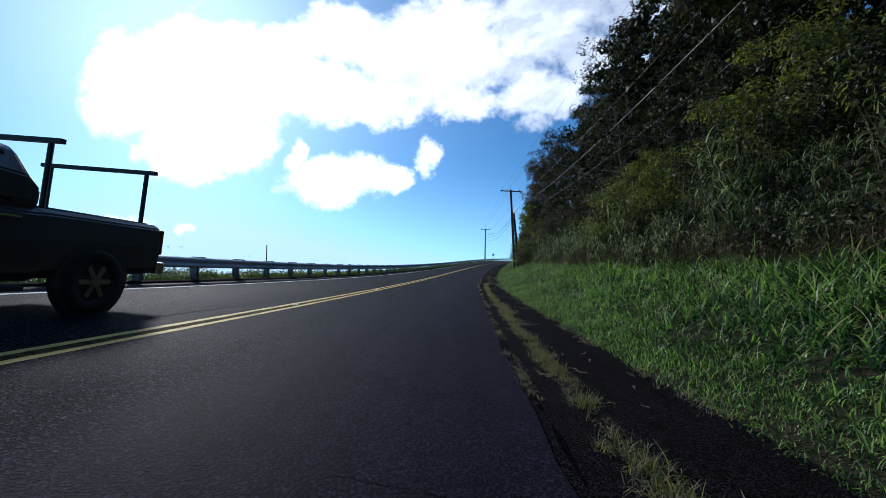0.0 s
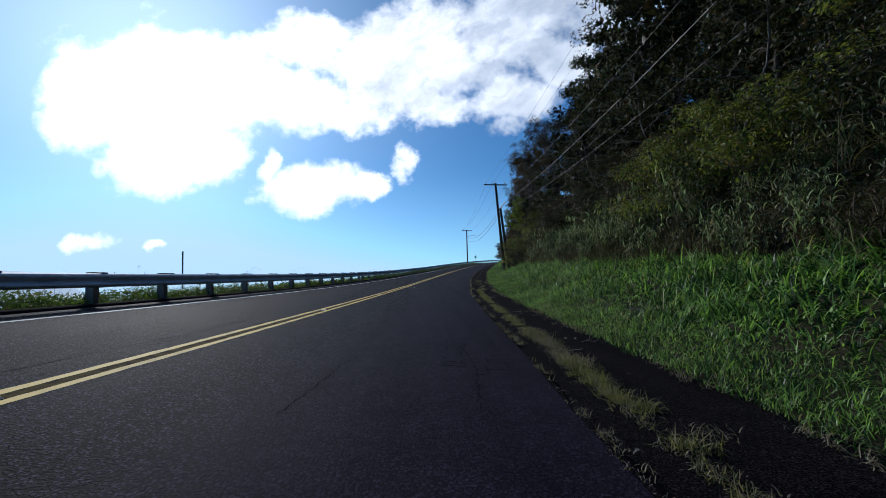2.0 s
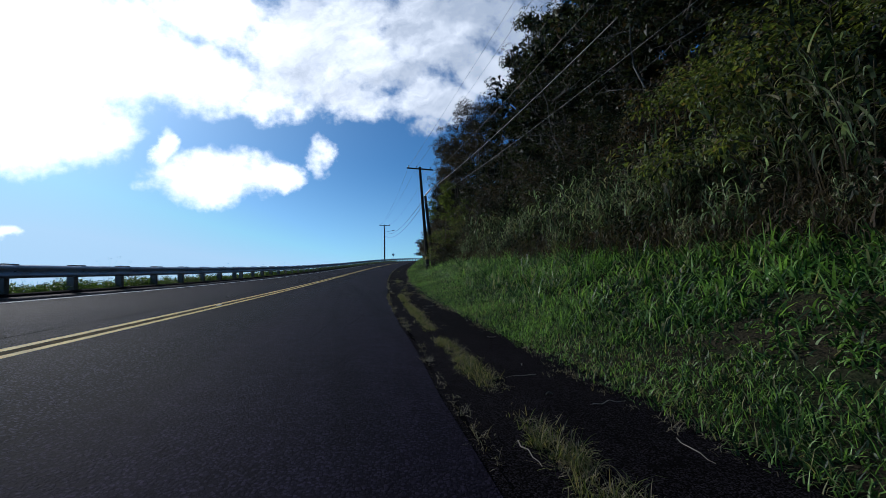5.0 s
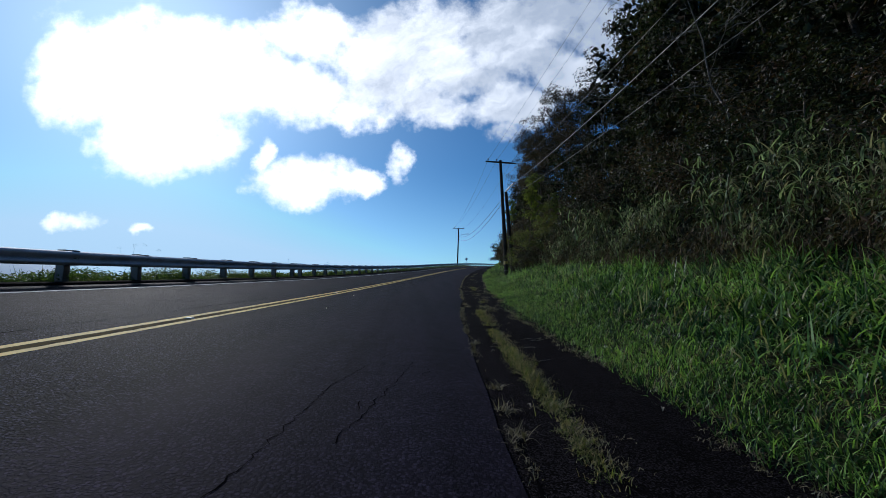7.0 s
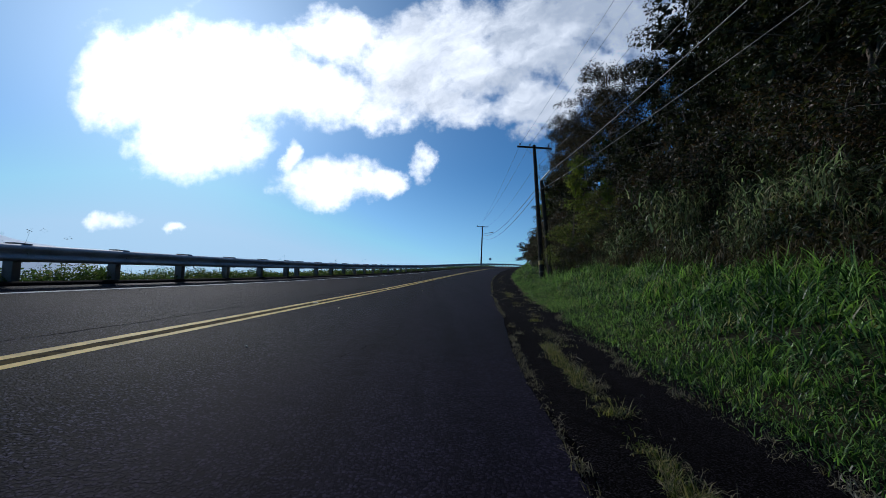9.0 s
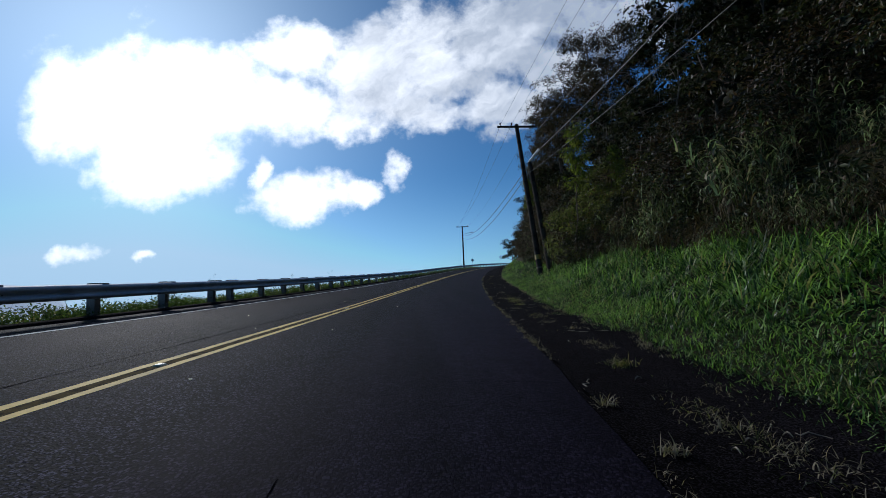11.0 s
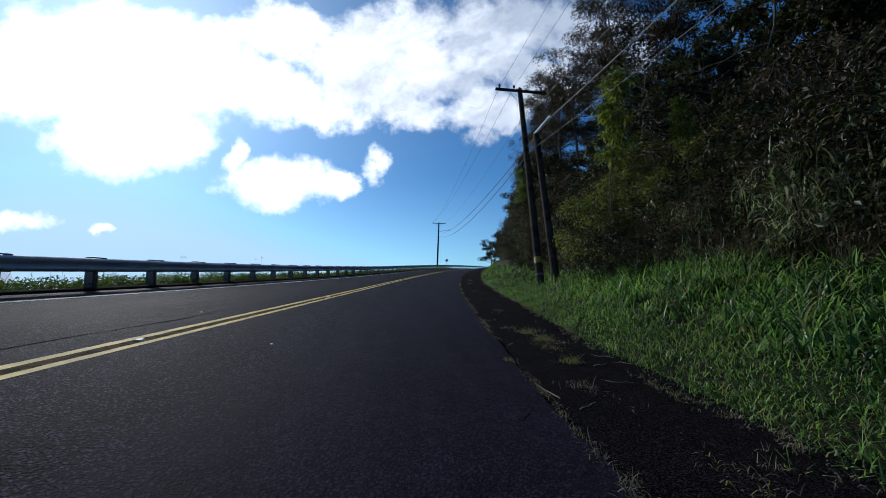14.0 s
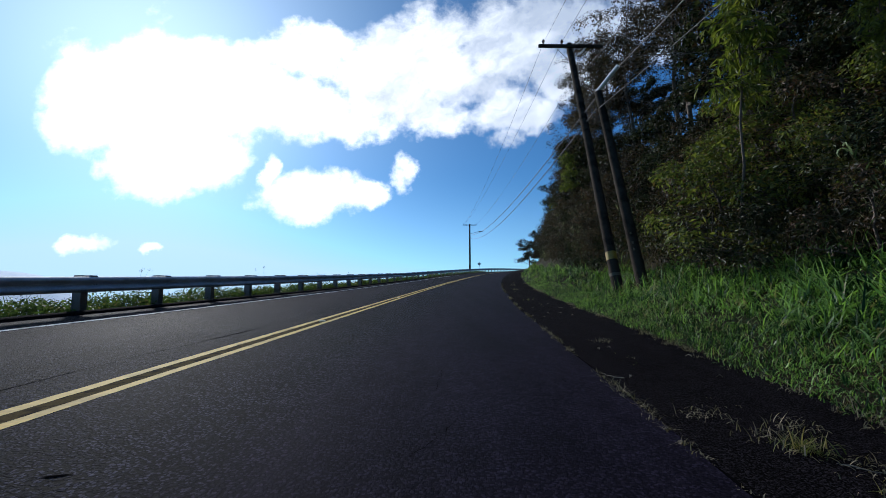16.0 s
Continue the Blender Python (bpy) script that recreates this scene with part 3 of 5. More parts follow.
def upright(y, s, h=0.0):
    """A pose that stands at the road's point and faces across it."""
    p = on_road(float(y), float(s), h)
    return pose(*map(float, p), 0, 0, -math.degrees(math.atan(float(centre(float(y))[1]))))


guardrail = empty("guardrail", on_road(0.0, RAIL_S), "long weathered galvanised steel guardrail on timber posts beside the road", "guardrail")
base = Matrix.Translation(guardrail.location)
# the beam's W profile: out towards the road (+s) and up
W_PROF = [(0.0, 0.0), (0.035, -0.015), (0.08, -0.045), (0.082, -0.085), (0.04, -0.12), (0.012, -0.145), (0.012, -0.165),
          (0.04, -0.19), (0.082, -0.225), (0.08, -0.265), (0.035, -0.295), (0.0, -0.31)]
by = np.arange(RAIL_Y0 - 30 * SPACING, 149, SPACING / 2)
outer = np.stack([on_road(by, np.full_like(by, RAIL_S + a), RAIL_TOP + b) for a, b in W_PROF], 1)
inner = np.stack([on_road(by, np.full_like(by, RAIL_S + a - 0.006), RAIL_TOP + b) for a, b in W_PROF[::-1]], 1)
loop = np.concatenate([outer, inner, outer[:, :1]], 1) - np.array(guardrail.location)
part("w_beam", grid_mesh("w_beam", loop, STEEL), STEEL, guardrail, "grey corrugated steel beam")
post_me = link(box((0.20, 0.15, 1.25), (0, 0, -0.625), 0.012), "post", POST)
block_me = link(box((0.19, 0.15, 0.34), (0, 0, -0.17), 0.012), "block", POST)
bolt_me = link(rod((-0.01, 0, 0), (0.02, 0, 0), 0.018, sides=6), "bolt", STEEL)
# the posts stand a little over the usual spacing apart at first; one extra stands at a splice
post_y = list(np.interp(np.arange(-24, 70), [-24, 0, 7, 13, 14, 18, 70], [10.1 - 24 * 1.95, 10.1, 25.2, 37.45, 40.45, 48.1, 48.1 + 52 * 1.93])) + [38.4]
for i, y in enumerate(post_y):
    for kind, me, s, h in (("post", post_me, RAIL_S - 0.28, RAIL_TOP + 0.02), ("block", block_me, RAIL_S - 0.085, RAIL_TOP + 0.02), ("bolt", bolt_me, RAIL_S + 0.014, RAIL_TOP - 0.155)):
        ob = new(kind, me)
        ob.parent = guardrail
        ob.matrix_local = base.inverted() @ upright(y, s, h) @ pose(0, 0, 0, random.uniform(-1, 1), random.uniform(-1.2, 1.2), random.uniform(-3, 3))

# ---- utility poles and lines ----


def arm_bm(length, at, turn):
    return box((length, 0.10, 0.12), at, 0.008, turn)


def insulator(at, bm=None):
    bm = bm or bmesh.new()
    x, y, z = at
    rod((x, y, z - 0.05), (x, y, z + 0.06), 0.018, sides=8, bm=bm)
    for dz, r in ((0.06, 0.055), (0.10, 0.065), (0.14, 0.05)):
        rod((x, y, z + dz), (x, y, z + dz + 0.045), r, r * 0.7, sides=12, bm=bm)
    return bm


def utility_pole(base, top, arm=2.4, arm_drop=0.25, arm_turn=0.0, arm_tilt=0.0, label="", pins=(-1.1, -0.35, 1.05), band=False, r0=0.17, r1=0.12):
    base, top = Vector(base), Vector(top)
    pole = empty("utility_pole", base, label, "utility pole")
    d = top - base
    lean = d.to_track_quat("Z", "Y").to_matrix().to_4x4()
    n = 14
    pts = [d * (i / n) for i in range(n + 1)]
    pts[0] = d * -0.06
    v, q = tube_arrays([tuple(p) for p in pts], np.linspace(r0, r1, n + 1), 16)
    part("shaft", quick_mesh("shaft", v, q, POLE, True), POLE, pole)
    part("pole_cap", rod(d * 0.998, d * 1.004, r1, r1 * 0.7, 16), POLE, pole)
    if arm:
        at = d - d.normalized() * arm_drop
        turn = pose(0, 0, 0, 0, arm_tilt, arm_turn)
        crossarm = part("crossarm", arm_bm(arm, at + turn @ Vector((0, -r1 - 0.04, 0)), turn), POLE, pole)
        for px in pins:
            part("insulator", insulator(at + turn @ Vector((px, -r1 - 0.04, 0.09))), CERAMIC, crossarm)
        for sx in (-1, 1):
            part("arm_brace", rod(at + turn @ Vector((sx * 0.62, -r1 - 0.05, -0.05)), at + turn @ Vector((0, -r1 - 0.01, -0.65)), 0.014, sides=6), STEEL, pole)
    if band:
        u = d.normalized()
        part("reflective_band", rod(u * 1.18, u * 1.45, r0 * 1.0 + 0.004, r0 * 0.99 + 0.004, 20), BAND, pole, "faded yellow reflective band")
        for h0 in (0.62,):
            part("marker_plate", rod(u * h0, u * (h0 + 0.10), r0 + 0.005, r0 + 0.004, 20), TAG, pole, "pale grey plate")
    return pole


def cable(name, a, b, sag, radius, mat, label):
    a, b = np.array(a, float), np.array(b, float)
    t = np.linspace(0, 1, 40)
    p = a + (b - a) * t[:, None]
    p[:, 2] -= 4 * sag * t * (1 - t)
    v, q = tube_arrays(p, np.full(40, radius), 6)
    return tagged(new(name, quick_mesh(name, v, q, mat, True)), label, "cable", "overhead lines")


P1_BASE, P1_TOP = Vector((9.01, 46.65, 1.80)), Vector((9.23, 49.78, 12.17))
P2_BASE, P2_TOP = Vector((12.4, 104.7, 4.9)), Vector((12.62, 104.7, 14.25))
BR_BASE, BR_TOP = Vector((9.29, 45.74, 1.92)), Vector((9.10, 47.28, 8.78))
P0_TOP = Vector((10.9, -14.0, 16.4))
utility_pole(P1_BASE, P1_TOP, 2.6, 0.22, -8, 4.5, "leaning dark timber utility pole with crossarm and yellow band", band=True)
stub = utility_pole(BR_BASE, BR_TOP, 0, label="shorter dark timber pole leaning beside the utility pole", r0=0.17, r1=0.12)
part("steel_bracket", rod(BR_TOP - BR_BASE + Vector((-0.02, 0.1, 0.02)), BR_TOP - BR_BASE + Vector((0.36, -0.75, 0.52)), 0.07, 0.07, 8), GALVANISED, stub, "pale steel bracket at the top")
for dz in (1.25, 1.45, 1.75):
    part("number_tag", box((0.05, 0.012, 0.07), (BR_TOP - BR_BASE) * (dz / 6.9) + Vector((-0.10, -0.16, 0)), 0.003), TAG, stub, "small pale tag")
pole_far = utility_pole(P2_BASE, P2_TOP, 2.5, 0.15, 4, 0.0, "distant straight utility pole with crossarm and lamp arm", pins=(-1.1, 1.1))
lamp_at = (P2_TOP - P2_BASE) - Vector((0, 0, 1.7))
lamp_arm = part("lamp_arm", rod(lamp_at, lamp_at + Vector((1.7, -0.3, 0.35)), 0.035, sides=8), STEEL, pole_far)
part("lamp_head", box((0.6, 0.25, 0.14), lamp_at + Vector((1.9, -0.33, 0.33)), 0.04), STEEL, lamp_arm, "grey cobra lamp head")
back_pole = utility_pole((P0_TOP.x, P0_TOP.y, P0_TOP.z - 11), P0_TOP, 2.5, 0.22, -4, 0.0, "dark timber utility pole with crossarm on the bank")
part("lower_crossarm", arm_bm(3.4, (0, -0.16, 11 - 4.0), Matrix()), POLE, back_pole)


def pin(top, turn, px):
    return Vector(top) + pose(0, 0, 0, 0, 0, turn) @ Vector((px, -0.16, 0.0))


for px in (-1.1, -0.35, 1.05):
    cable("power_line", pin(P1_TOP, -8, px), pin(P0_TOP, -4, px), 0.5, 0.008, CABLE, "thin dark power line between timber poles")
    cable("power_line", pin(P1_TOP, -8, px), pin(P2_TOP, 4, 1.1 if px > 0 else -1.1), 0.9, 0.008, CABLE, "thin dark power line between timber poles")
for (a, da), b, mat_c, r, sag in (((P1_TOP, (-0.03, 0, -1.86)), (11.75, -14.0, 15.8), PALE_CABLE, 0.010, 1.58), ((BR_TOP, (0.33, -0.7, 0.45)), (9.45, -14.0, 12.44), PALE_CABLE, 0.015, 1.6),
                                  ((BR_TOP, (-0.09, -0.2, -0.66)), (11.47, -14.0, 11.7), PALE_CABLE, 0.009, 1.6), ((BR_TOP, (0, 0.2, -0.1)), P2_TOP + Vector((0, 0, -1.9)), CABLE, 0.02, 1.3),
                                  ((BR_TOP, (0, 0.2, -0.5)), P2_TOP + Vector((0, 0, -2.5)), CABLE, 0.02, 1.5)):
    cable("telephone_cable", a + Vector(da), b, sag, r, mat_c, "pale heavy telephone cable between poles" if mat_c == PALE_CABLE else "dark heavy telephone cable between poles")

# ---- road sign beyond the crest ----
sign = empty("road_sign", (17.8, 127.5, 6.3), "small diamond road sign on a steel post beyond the guardrail", "road sign")
part("post", box((0.06, 0.05, 3.0), (0, 0, 1.5), 0.005), STEEL, sign)
part("plate", box((0.62, 0.012, 0.62), (0, -0.035, 2.55), 0.03, pose(0, 0, 0, 0, 45, 0)), STEEL, sign, "grey back of a diamond plate")
# ---- thin marker posts behind the guardrail ----
for y, s, h in ((20.4, -7.22, 2.45),):
    p = on_ground(y, s)
    d = empty("marker_post", p, "thin dark steel marker post behind the guardrail", "marker post", "marker posts")
    part("post", box((0.05, 0.02, h + 0.3), (0, 0, h / 2 - 0.15), 0.004), POST, d)

# ---- vegetation ----


def blades(pos, height, width, seed, bend=0.5, segs=3, tilt=0.25, point=True):
    """Arching blades: each a strip that narrows to its tip. Arrays of roots, lengths and widths."""
    r = np.random.RandomState(seed)
    n = len(pos)
    az = r.uniform(0, 2 * np.pi, n)
    out = np.stack([np.cos(az), np.sin(az), np.zeros(n)], -1)
    twist = az + np.pi / 2 + r.normal(0, 0.5, n)
    side = np.stack([np.cos(twist), np.sin(twist), np.zeros(n)], -1)
    lean = np.abs(r.normal(0, tilt, n))
    curl = np.abs(r.normal(bend, bend * 0.5, n))
    verts = np.empty((n, segs + 1, 2, 3))
    p = np.array(pos, float)
    step = height / segs
    for i in range(segs + 1):
        taper = (1 - (i / segs) ** 1.6) * 0.92 + 0.08
        half = side * (width * taper / 2)[:, None]
        verts[:, i, 0], verts[:, i, 1] = p - half, p + half
        a = lean + curl * (i + 0.5) / segs
        p = p + (out * np.sin(a)[:, None] + np.array([0, 0, 1]) * np.cos(a)[:, None]) * step[:, None]
    idx = (np.arange(n) * (segs + 1) * 2)[:, None, None] + np.arange(segs)[None, :, None] * 2 + np.array([0, 1, 3, 2])[None, None]
    return verts.reshape(-1, 3), idx.reshape(-1, 4)


def leaves(centres, radius, per, size, seed, droop=0.3, squash=0.75, ratio=0.45):
    """Small pointed leaves in clumps round the centres; each faces out of its clump and up."""
    r = np.random.RandomState(seed)
    c = np.repeat(np.asarray(centres, float), per, 0)
    rad = np.repeat(np.broadcast_to(radius, (len(centres),)), per)
    n = len(c)
    d = r.normal(0, 1, (n, 3)) + np.array([0, 0, 0.25])
    d /= np.linalg.norm(d, axis=1, keepdims=True)
    at = c + d * (rad * r.uniform(0.35, 1.0, n) ** 0.5)[:, None] * np.array([1, 1, squash])
    face = d * 0.9 + r.normal(0, 0.38, (n, 3)) + np.array([0, 0, 0.45])
    face /= np.linalg.norm(face, axis=1, keepdims=True)
    u = d * 0.6 + r.normal(0, 0.7, (n, 3)) + np.array([0, 0, -droop])
    u -= face * (u * face).sum(1, keepdims=True)
    u /= np.linalg.norm(u, axis=1, keepdims=True)
    v = np.cross(face, u)
    ln = (size * r.uniform(0.6, 1.4, n))[:, None]
    fold = face * ln * 0.08
    q = np.stack([at, at + u * ln * 0.5 + v * ln * ratio / 2 + fold, at + u * ln, at + u * ln * 0.5 - v * ln * ratio / 2 + fold], 1)
    return q.reshape(-1, 3), np.arange(n * 4).reshape(-1, 4)


def grow(height, spread, seed, limbs=8, twigs=4, first=0.25, lean=0.15, r0=0.13):
    """A trunk, limbs and twigs as tubes; and the ends where leaves sit."""
    r = np.random.RandomState(seed)
    tubes, ends = [], []
    n = 9
    t = np.linspace(0, 1, n)
    drift = np.cumsum(r.normal(0, 0.05, (n, 2)), 0) * height * 0.25 + np.outer(t, r.normal(0, lean, 2)) * height
    trunk = np.c_[drift, t * height * 0.9 - 0.3]
    tubes.append(tube_arrays(trunk, np.linspace(r0, r0 * 0.25, n), 8))
    for i in range(limbs):
        f = first + (0.97 - first) * (i + r.uniform(0, 0.8)) / limbs
        k = f * (n - 1)
        a = trunk[int(k)] + (trunk[min(n - 1, int(k) + 1)] - trunk[int(k)]) * (k - int(k))
        az = i * 2.4 + r.uniform(-0.5, 0.5)
        ln = spread * (1.1 - 0.6 * f) * r.uniform(0.7, 1.15)
        m = 6
        s = np.linspace(0, 1, m)
        limb = a + np.outer(s, [np.cos(az) * ln, np.sin(az) * ln, 0]) + np.c_[r.normal(0, 0.06, (m, 2)) * ln * s[:, None], (s * 0.75 - 0.25 * s * s) * ln * r.uniform(0.3, 0.9)]
        tubes.append(tube_arrays(limb, np.linspace(r0 * 0.45 * (1.1 - f), 0.012, m), 5))
        for j in range(twigs):
            b = limb[2 + j % 4]
            w = r.normal(0, 1, 3) * [1, 1, 0.5] + [0, 0, 0.35]
            w *= ln * r.uniform(0.25, 0.5) / np.linalg.norm(w)
            tw = b + np.outer(np.linspace(0, 1, 4), w) + np.r_[[[0, 0, 0]], r.normal(0, 0.04, (3, 3))]
            tubes.append(tube_arrays(tw, np.linspace(0.014, 0.005, 4), 4))
            ends += [tw[-1], tw[2]]
        ends.append(limb[-1])
    ends.append(trunk[-1])
    return joined(tubes), np.array(ends)


def tree(name, height, spread, seed, leaf_mat, count, size, label, category, clump=0.6, bark=None, droop=0.3, inner=False, ratio=0.45, **skeleton):
    ob = empty(name, (0, 0, 0), label, category)
    (v, q), ends = grow(height, spread, seed, **skeleton)
    part("trunk", quick_mesh("trunk", v, q, bark or BARK, True), bark or BARK, ob)
    r = np.random.RandomState(seed + 5)
    lv, lq = leaves(ends, clump * r.uniform(0.6, 1.3, len(ends)), max(4, count // len(ends)), size, seed + 9, droop, ratio=ratio)
    if inner:
        lv, lq = joined([(lv, lq), leaves(ends * np.array([0.85, 0.85, 1.0]), clump * 0.55, max(2, count // 7 // len(ends)), size * 2.3, seed + 13, droop, ratio=0.7)])
    part("crown", quick_mesh("crown", lv, lq, leaf_mat), leaf_mat, ob)
    return ob


def place(ob, y, s, turn=0.0, scale=1.0, sink=0.1, copy=True, tall=1.0):
    p = on_ground(float(y), float(s), -sink)
    if copy:
        ob = copy_thing(ob, pose(0, 0, 0))
    ob.matrix_basis = pose(*map(float, p), 0, 0, turn) @ Matrix.Diagonal((scale, scale, scale * tall, 1))
    return ob


rnd = random.Random(11)
# tall dark trees on the bank
TALL = [tree("tree", 11.5, 4.4, 21, LEAF_DARK, 13000, 0.18, "tall dark-leaved tree on the steep roadside bank", "tree", 0.66, limbs=13, twigs=6, first=0.2, inner=True),
        tree("tree", 11.0, 4.8, 33, LEAF_BROWN, 15000, 0.16, "tall sparse russet-green tree on the roadside bank", "tree", 0.55, limbs=12, twigs=6, first=0.25),
        tree("tree", 12.0, 4.2, 47, LEAF_DARK, 12500, 0.18, "tall dark-leaved tree on the steep roadside bank", "tree", 0.62, limbs=14, twigs=5, first=0.15, inner=True)]
UMBRELLA = tree("tree", 13.0, 4.6, 27, LEAF_BROWN, 13000, 0.13, "tall russet-leaved tree with a sparse rounded crown", "tree", 0.52, limbs=16, twigs=6, first=0.42, lean=0.04)
MID = [tree("tree", 6.5, 3.2, 52, LEAF_SHRUB, 7500, 0.13, "bushy green tree on the roadside bank", "tree", 0.55, limbs=11, twigs=4, first=0.08, inner=True),
       tree("tree", 6.8, 3.2, 63, LEAF_DARK, 7500, 0.13, "bushy dark green tree on the roadside bank", "tree", 0.55, limbs=11, twigs=4, first=0.08, inner=True)]
SHRUB = [tree("shrub", 3.0, 1.8, 71, LEAF_SHRUB, 3600, 0.115, "dense yellow-green shrub on the steep bank", "shrub", 0.44, limbs=8, twigs=3, first=0.05, r0=0.05),
         tree("shrub", 2.7, 1.7, 82, LEAF_DARK, 3200, 0.115, "dense dark green shrub on the steep bank", "shrub", 0.44, limbs=8, twigs=3, first=0.05, r0=0.05),
         tree("shrub", 2.8, 1.7, 93, LEAF_BROWN, 2600, 0.11, "half-dry brownish shrub on the steep bank", "shrub", 0.42, limbs=8, twigs=3, first=0.05, r0=0.05)]
used = set()


def stand(kinds, y, s, turn, scale, sink=0.1, tall=1.0):
    ob = kinds
    first = ob.name not in used
    used.add(ob.name)
    return place(ob, y, s, turn, scale, sink, not first, tall)


for y in np.arange(-4, 100, 3.4):
    fade = np.interp(y, [0, 70, 84, 100], [1, 1, 0.62, 0.4])
    a = TALL[rnd.randrange(3)]
    a = UMBRELLA if 52 < y < 69 else TALL[1] if 52 < y < 76 and int(y) % 3 else a
    stand(a, y + rnd.uniform(-1.2, 1.2), rnd.uniform(15.5, 17.5) - bank_in(y) * 2.0, rnd.uniform(0, 360), fade * rnd.uniform(0.85, 1.1), 0.3)
    a = TALL[rnd.randrange(3)]
    spot = (a, y + rnd.uniform(-1.5, 1.5), rnd.uniform(20, 24), rnd.uniform(0, 360), fade * rnd.uniform(0.9, 1.15), 0.3)
    if not 52 < y < 76:
        stand(*spot)
for y in np.arange(-3, 98, 2.6):
    fade = np.interp(y, [0, 70, 98], [1, 0.9, 0.55])
    stand(MID[0 if rnd.random() < (0.15 if y < 14 else 0.0) else 1], y + rnd.uniform(-0.8, 0.8), rnd.uniform(13.0, 14.4) - bank_in(y) * 1.5, rnd.uniform(0, 360), fade * rnd.uniform(0.7, 0.95) * (0.75 if 54 < y < 63 else 1.25 if y > 50 else 1.0), 0.25)
for y in np.r_[np.arange(-2, 62, 0.95), np.arange(62, 100, 1.7)]:
    k = rnd.random() * (0.75 if y < 17 else 1.0) + (0.3 if y > 20 else 0) + (0.1 if y > 34 else 0)
    if y > 40:
        stand(SHRUB[1 if k < 0.9 else 2], y + rnd.uniform(-0.5, 0.5), rnd.uniform(9.3, 10.2) - bank_in(y), rnd.uniform(0, 360), rnd.uniform(0.5, 0.85), 0.15)
    stand(SHRUB[0 if k < 0.42 else 1 if k < 0.8 else 2], y + rnd.uniform(-0.5, 0.5), rnd.uniform(10.2, 12.4) - bank_in(y), rnd.uniform(0, 360), rnd.uniform(0.75, 1.1), 0.15)
# a russet crown that stands out past the leaning poles, and a green bush at its foot
place(UMBRELLA, 60.3, 12.4, 75, 1.0, 0.3)
place(MID[0], 45.6, 9.5, 130, 0.55, 0.2)
# a dark bushy tree whose crown leans out over the verge beyond the poles
place(MID[1], 86.3, 6.28, 40, 0.62, 0.3)
place(MID[1], 90.3, 7.18, 190, 0.7, 0.3)
# bright young trees beside the leaning poles
YOUNG = tree("tree", 7.4, 0.62, 104, LEAF_LIGHT, 1300, 0.20, "slender tree with bright yellow-green drooping leaves", "tree", 0.25, limbs=11, twigs=4, first=0.55, droop=1.5, ratio=0.3, r0=0.035, lean=0.03)
place(YOUNG, 43.3, 8.15, 30, 1.08, 0.2, False)
place(YOUNG, 60.5, 8.6, 160, 0.9, 0.2)
place(YOUNG, 41.8, 9.95, 250, 0.6, 0.2)

for y, s, k, scale in ((42.6, 8.0, 1, 0.62), (44.5, 8.15, 2, 0.7), (45.7, 8.5, 1, 0.5), (41.0, 8.5, 2, 0.6), (44.3, 8.9, 0, 0.95), (42.7, 9.3, 0, 0.8)):
    place(SHRUB[k], y, s, 70 * y, scale, 0.15)


def bare_tree(height, seed):
    ob = empty("dead_tree", (0, 0, 0), "leafless pale dead tree among the scrub", "tree")
    (v, q), ends = grow(height, height * 0.35, seed, limbs=10, twigs=6, first=0.35, lean=0.3, r0=0.045)
    part("trunk", quick_mesh("trunk", v, q, PALE_BARK, True), PALE_BARK, ob)
    return ob


SNAG = bare_tree(7.5, 301)
place(SNAG, 17.5, 11.6, 0, 1.0, 0.2, False)
for y, s, turn, k in ((22.5, 12.2, 120, 1.0), (27, 11.4, 200, 0.8), (30.5, 12.5, 40, 1.1), (43.5, 12.5, 300, 1.15), (47.5, 11.6, 80, 1.2), (55, 12.0, 10, 1.3), (63, 12.5, 140, 1.2)):
    place(SNAG, y, s, turn, k, 0.2)


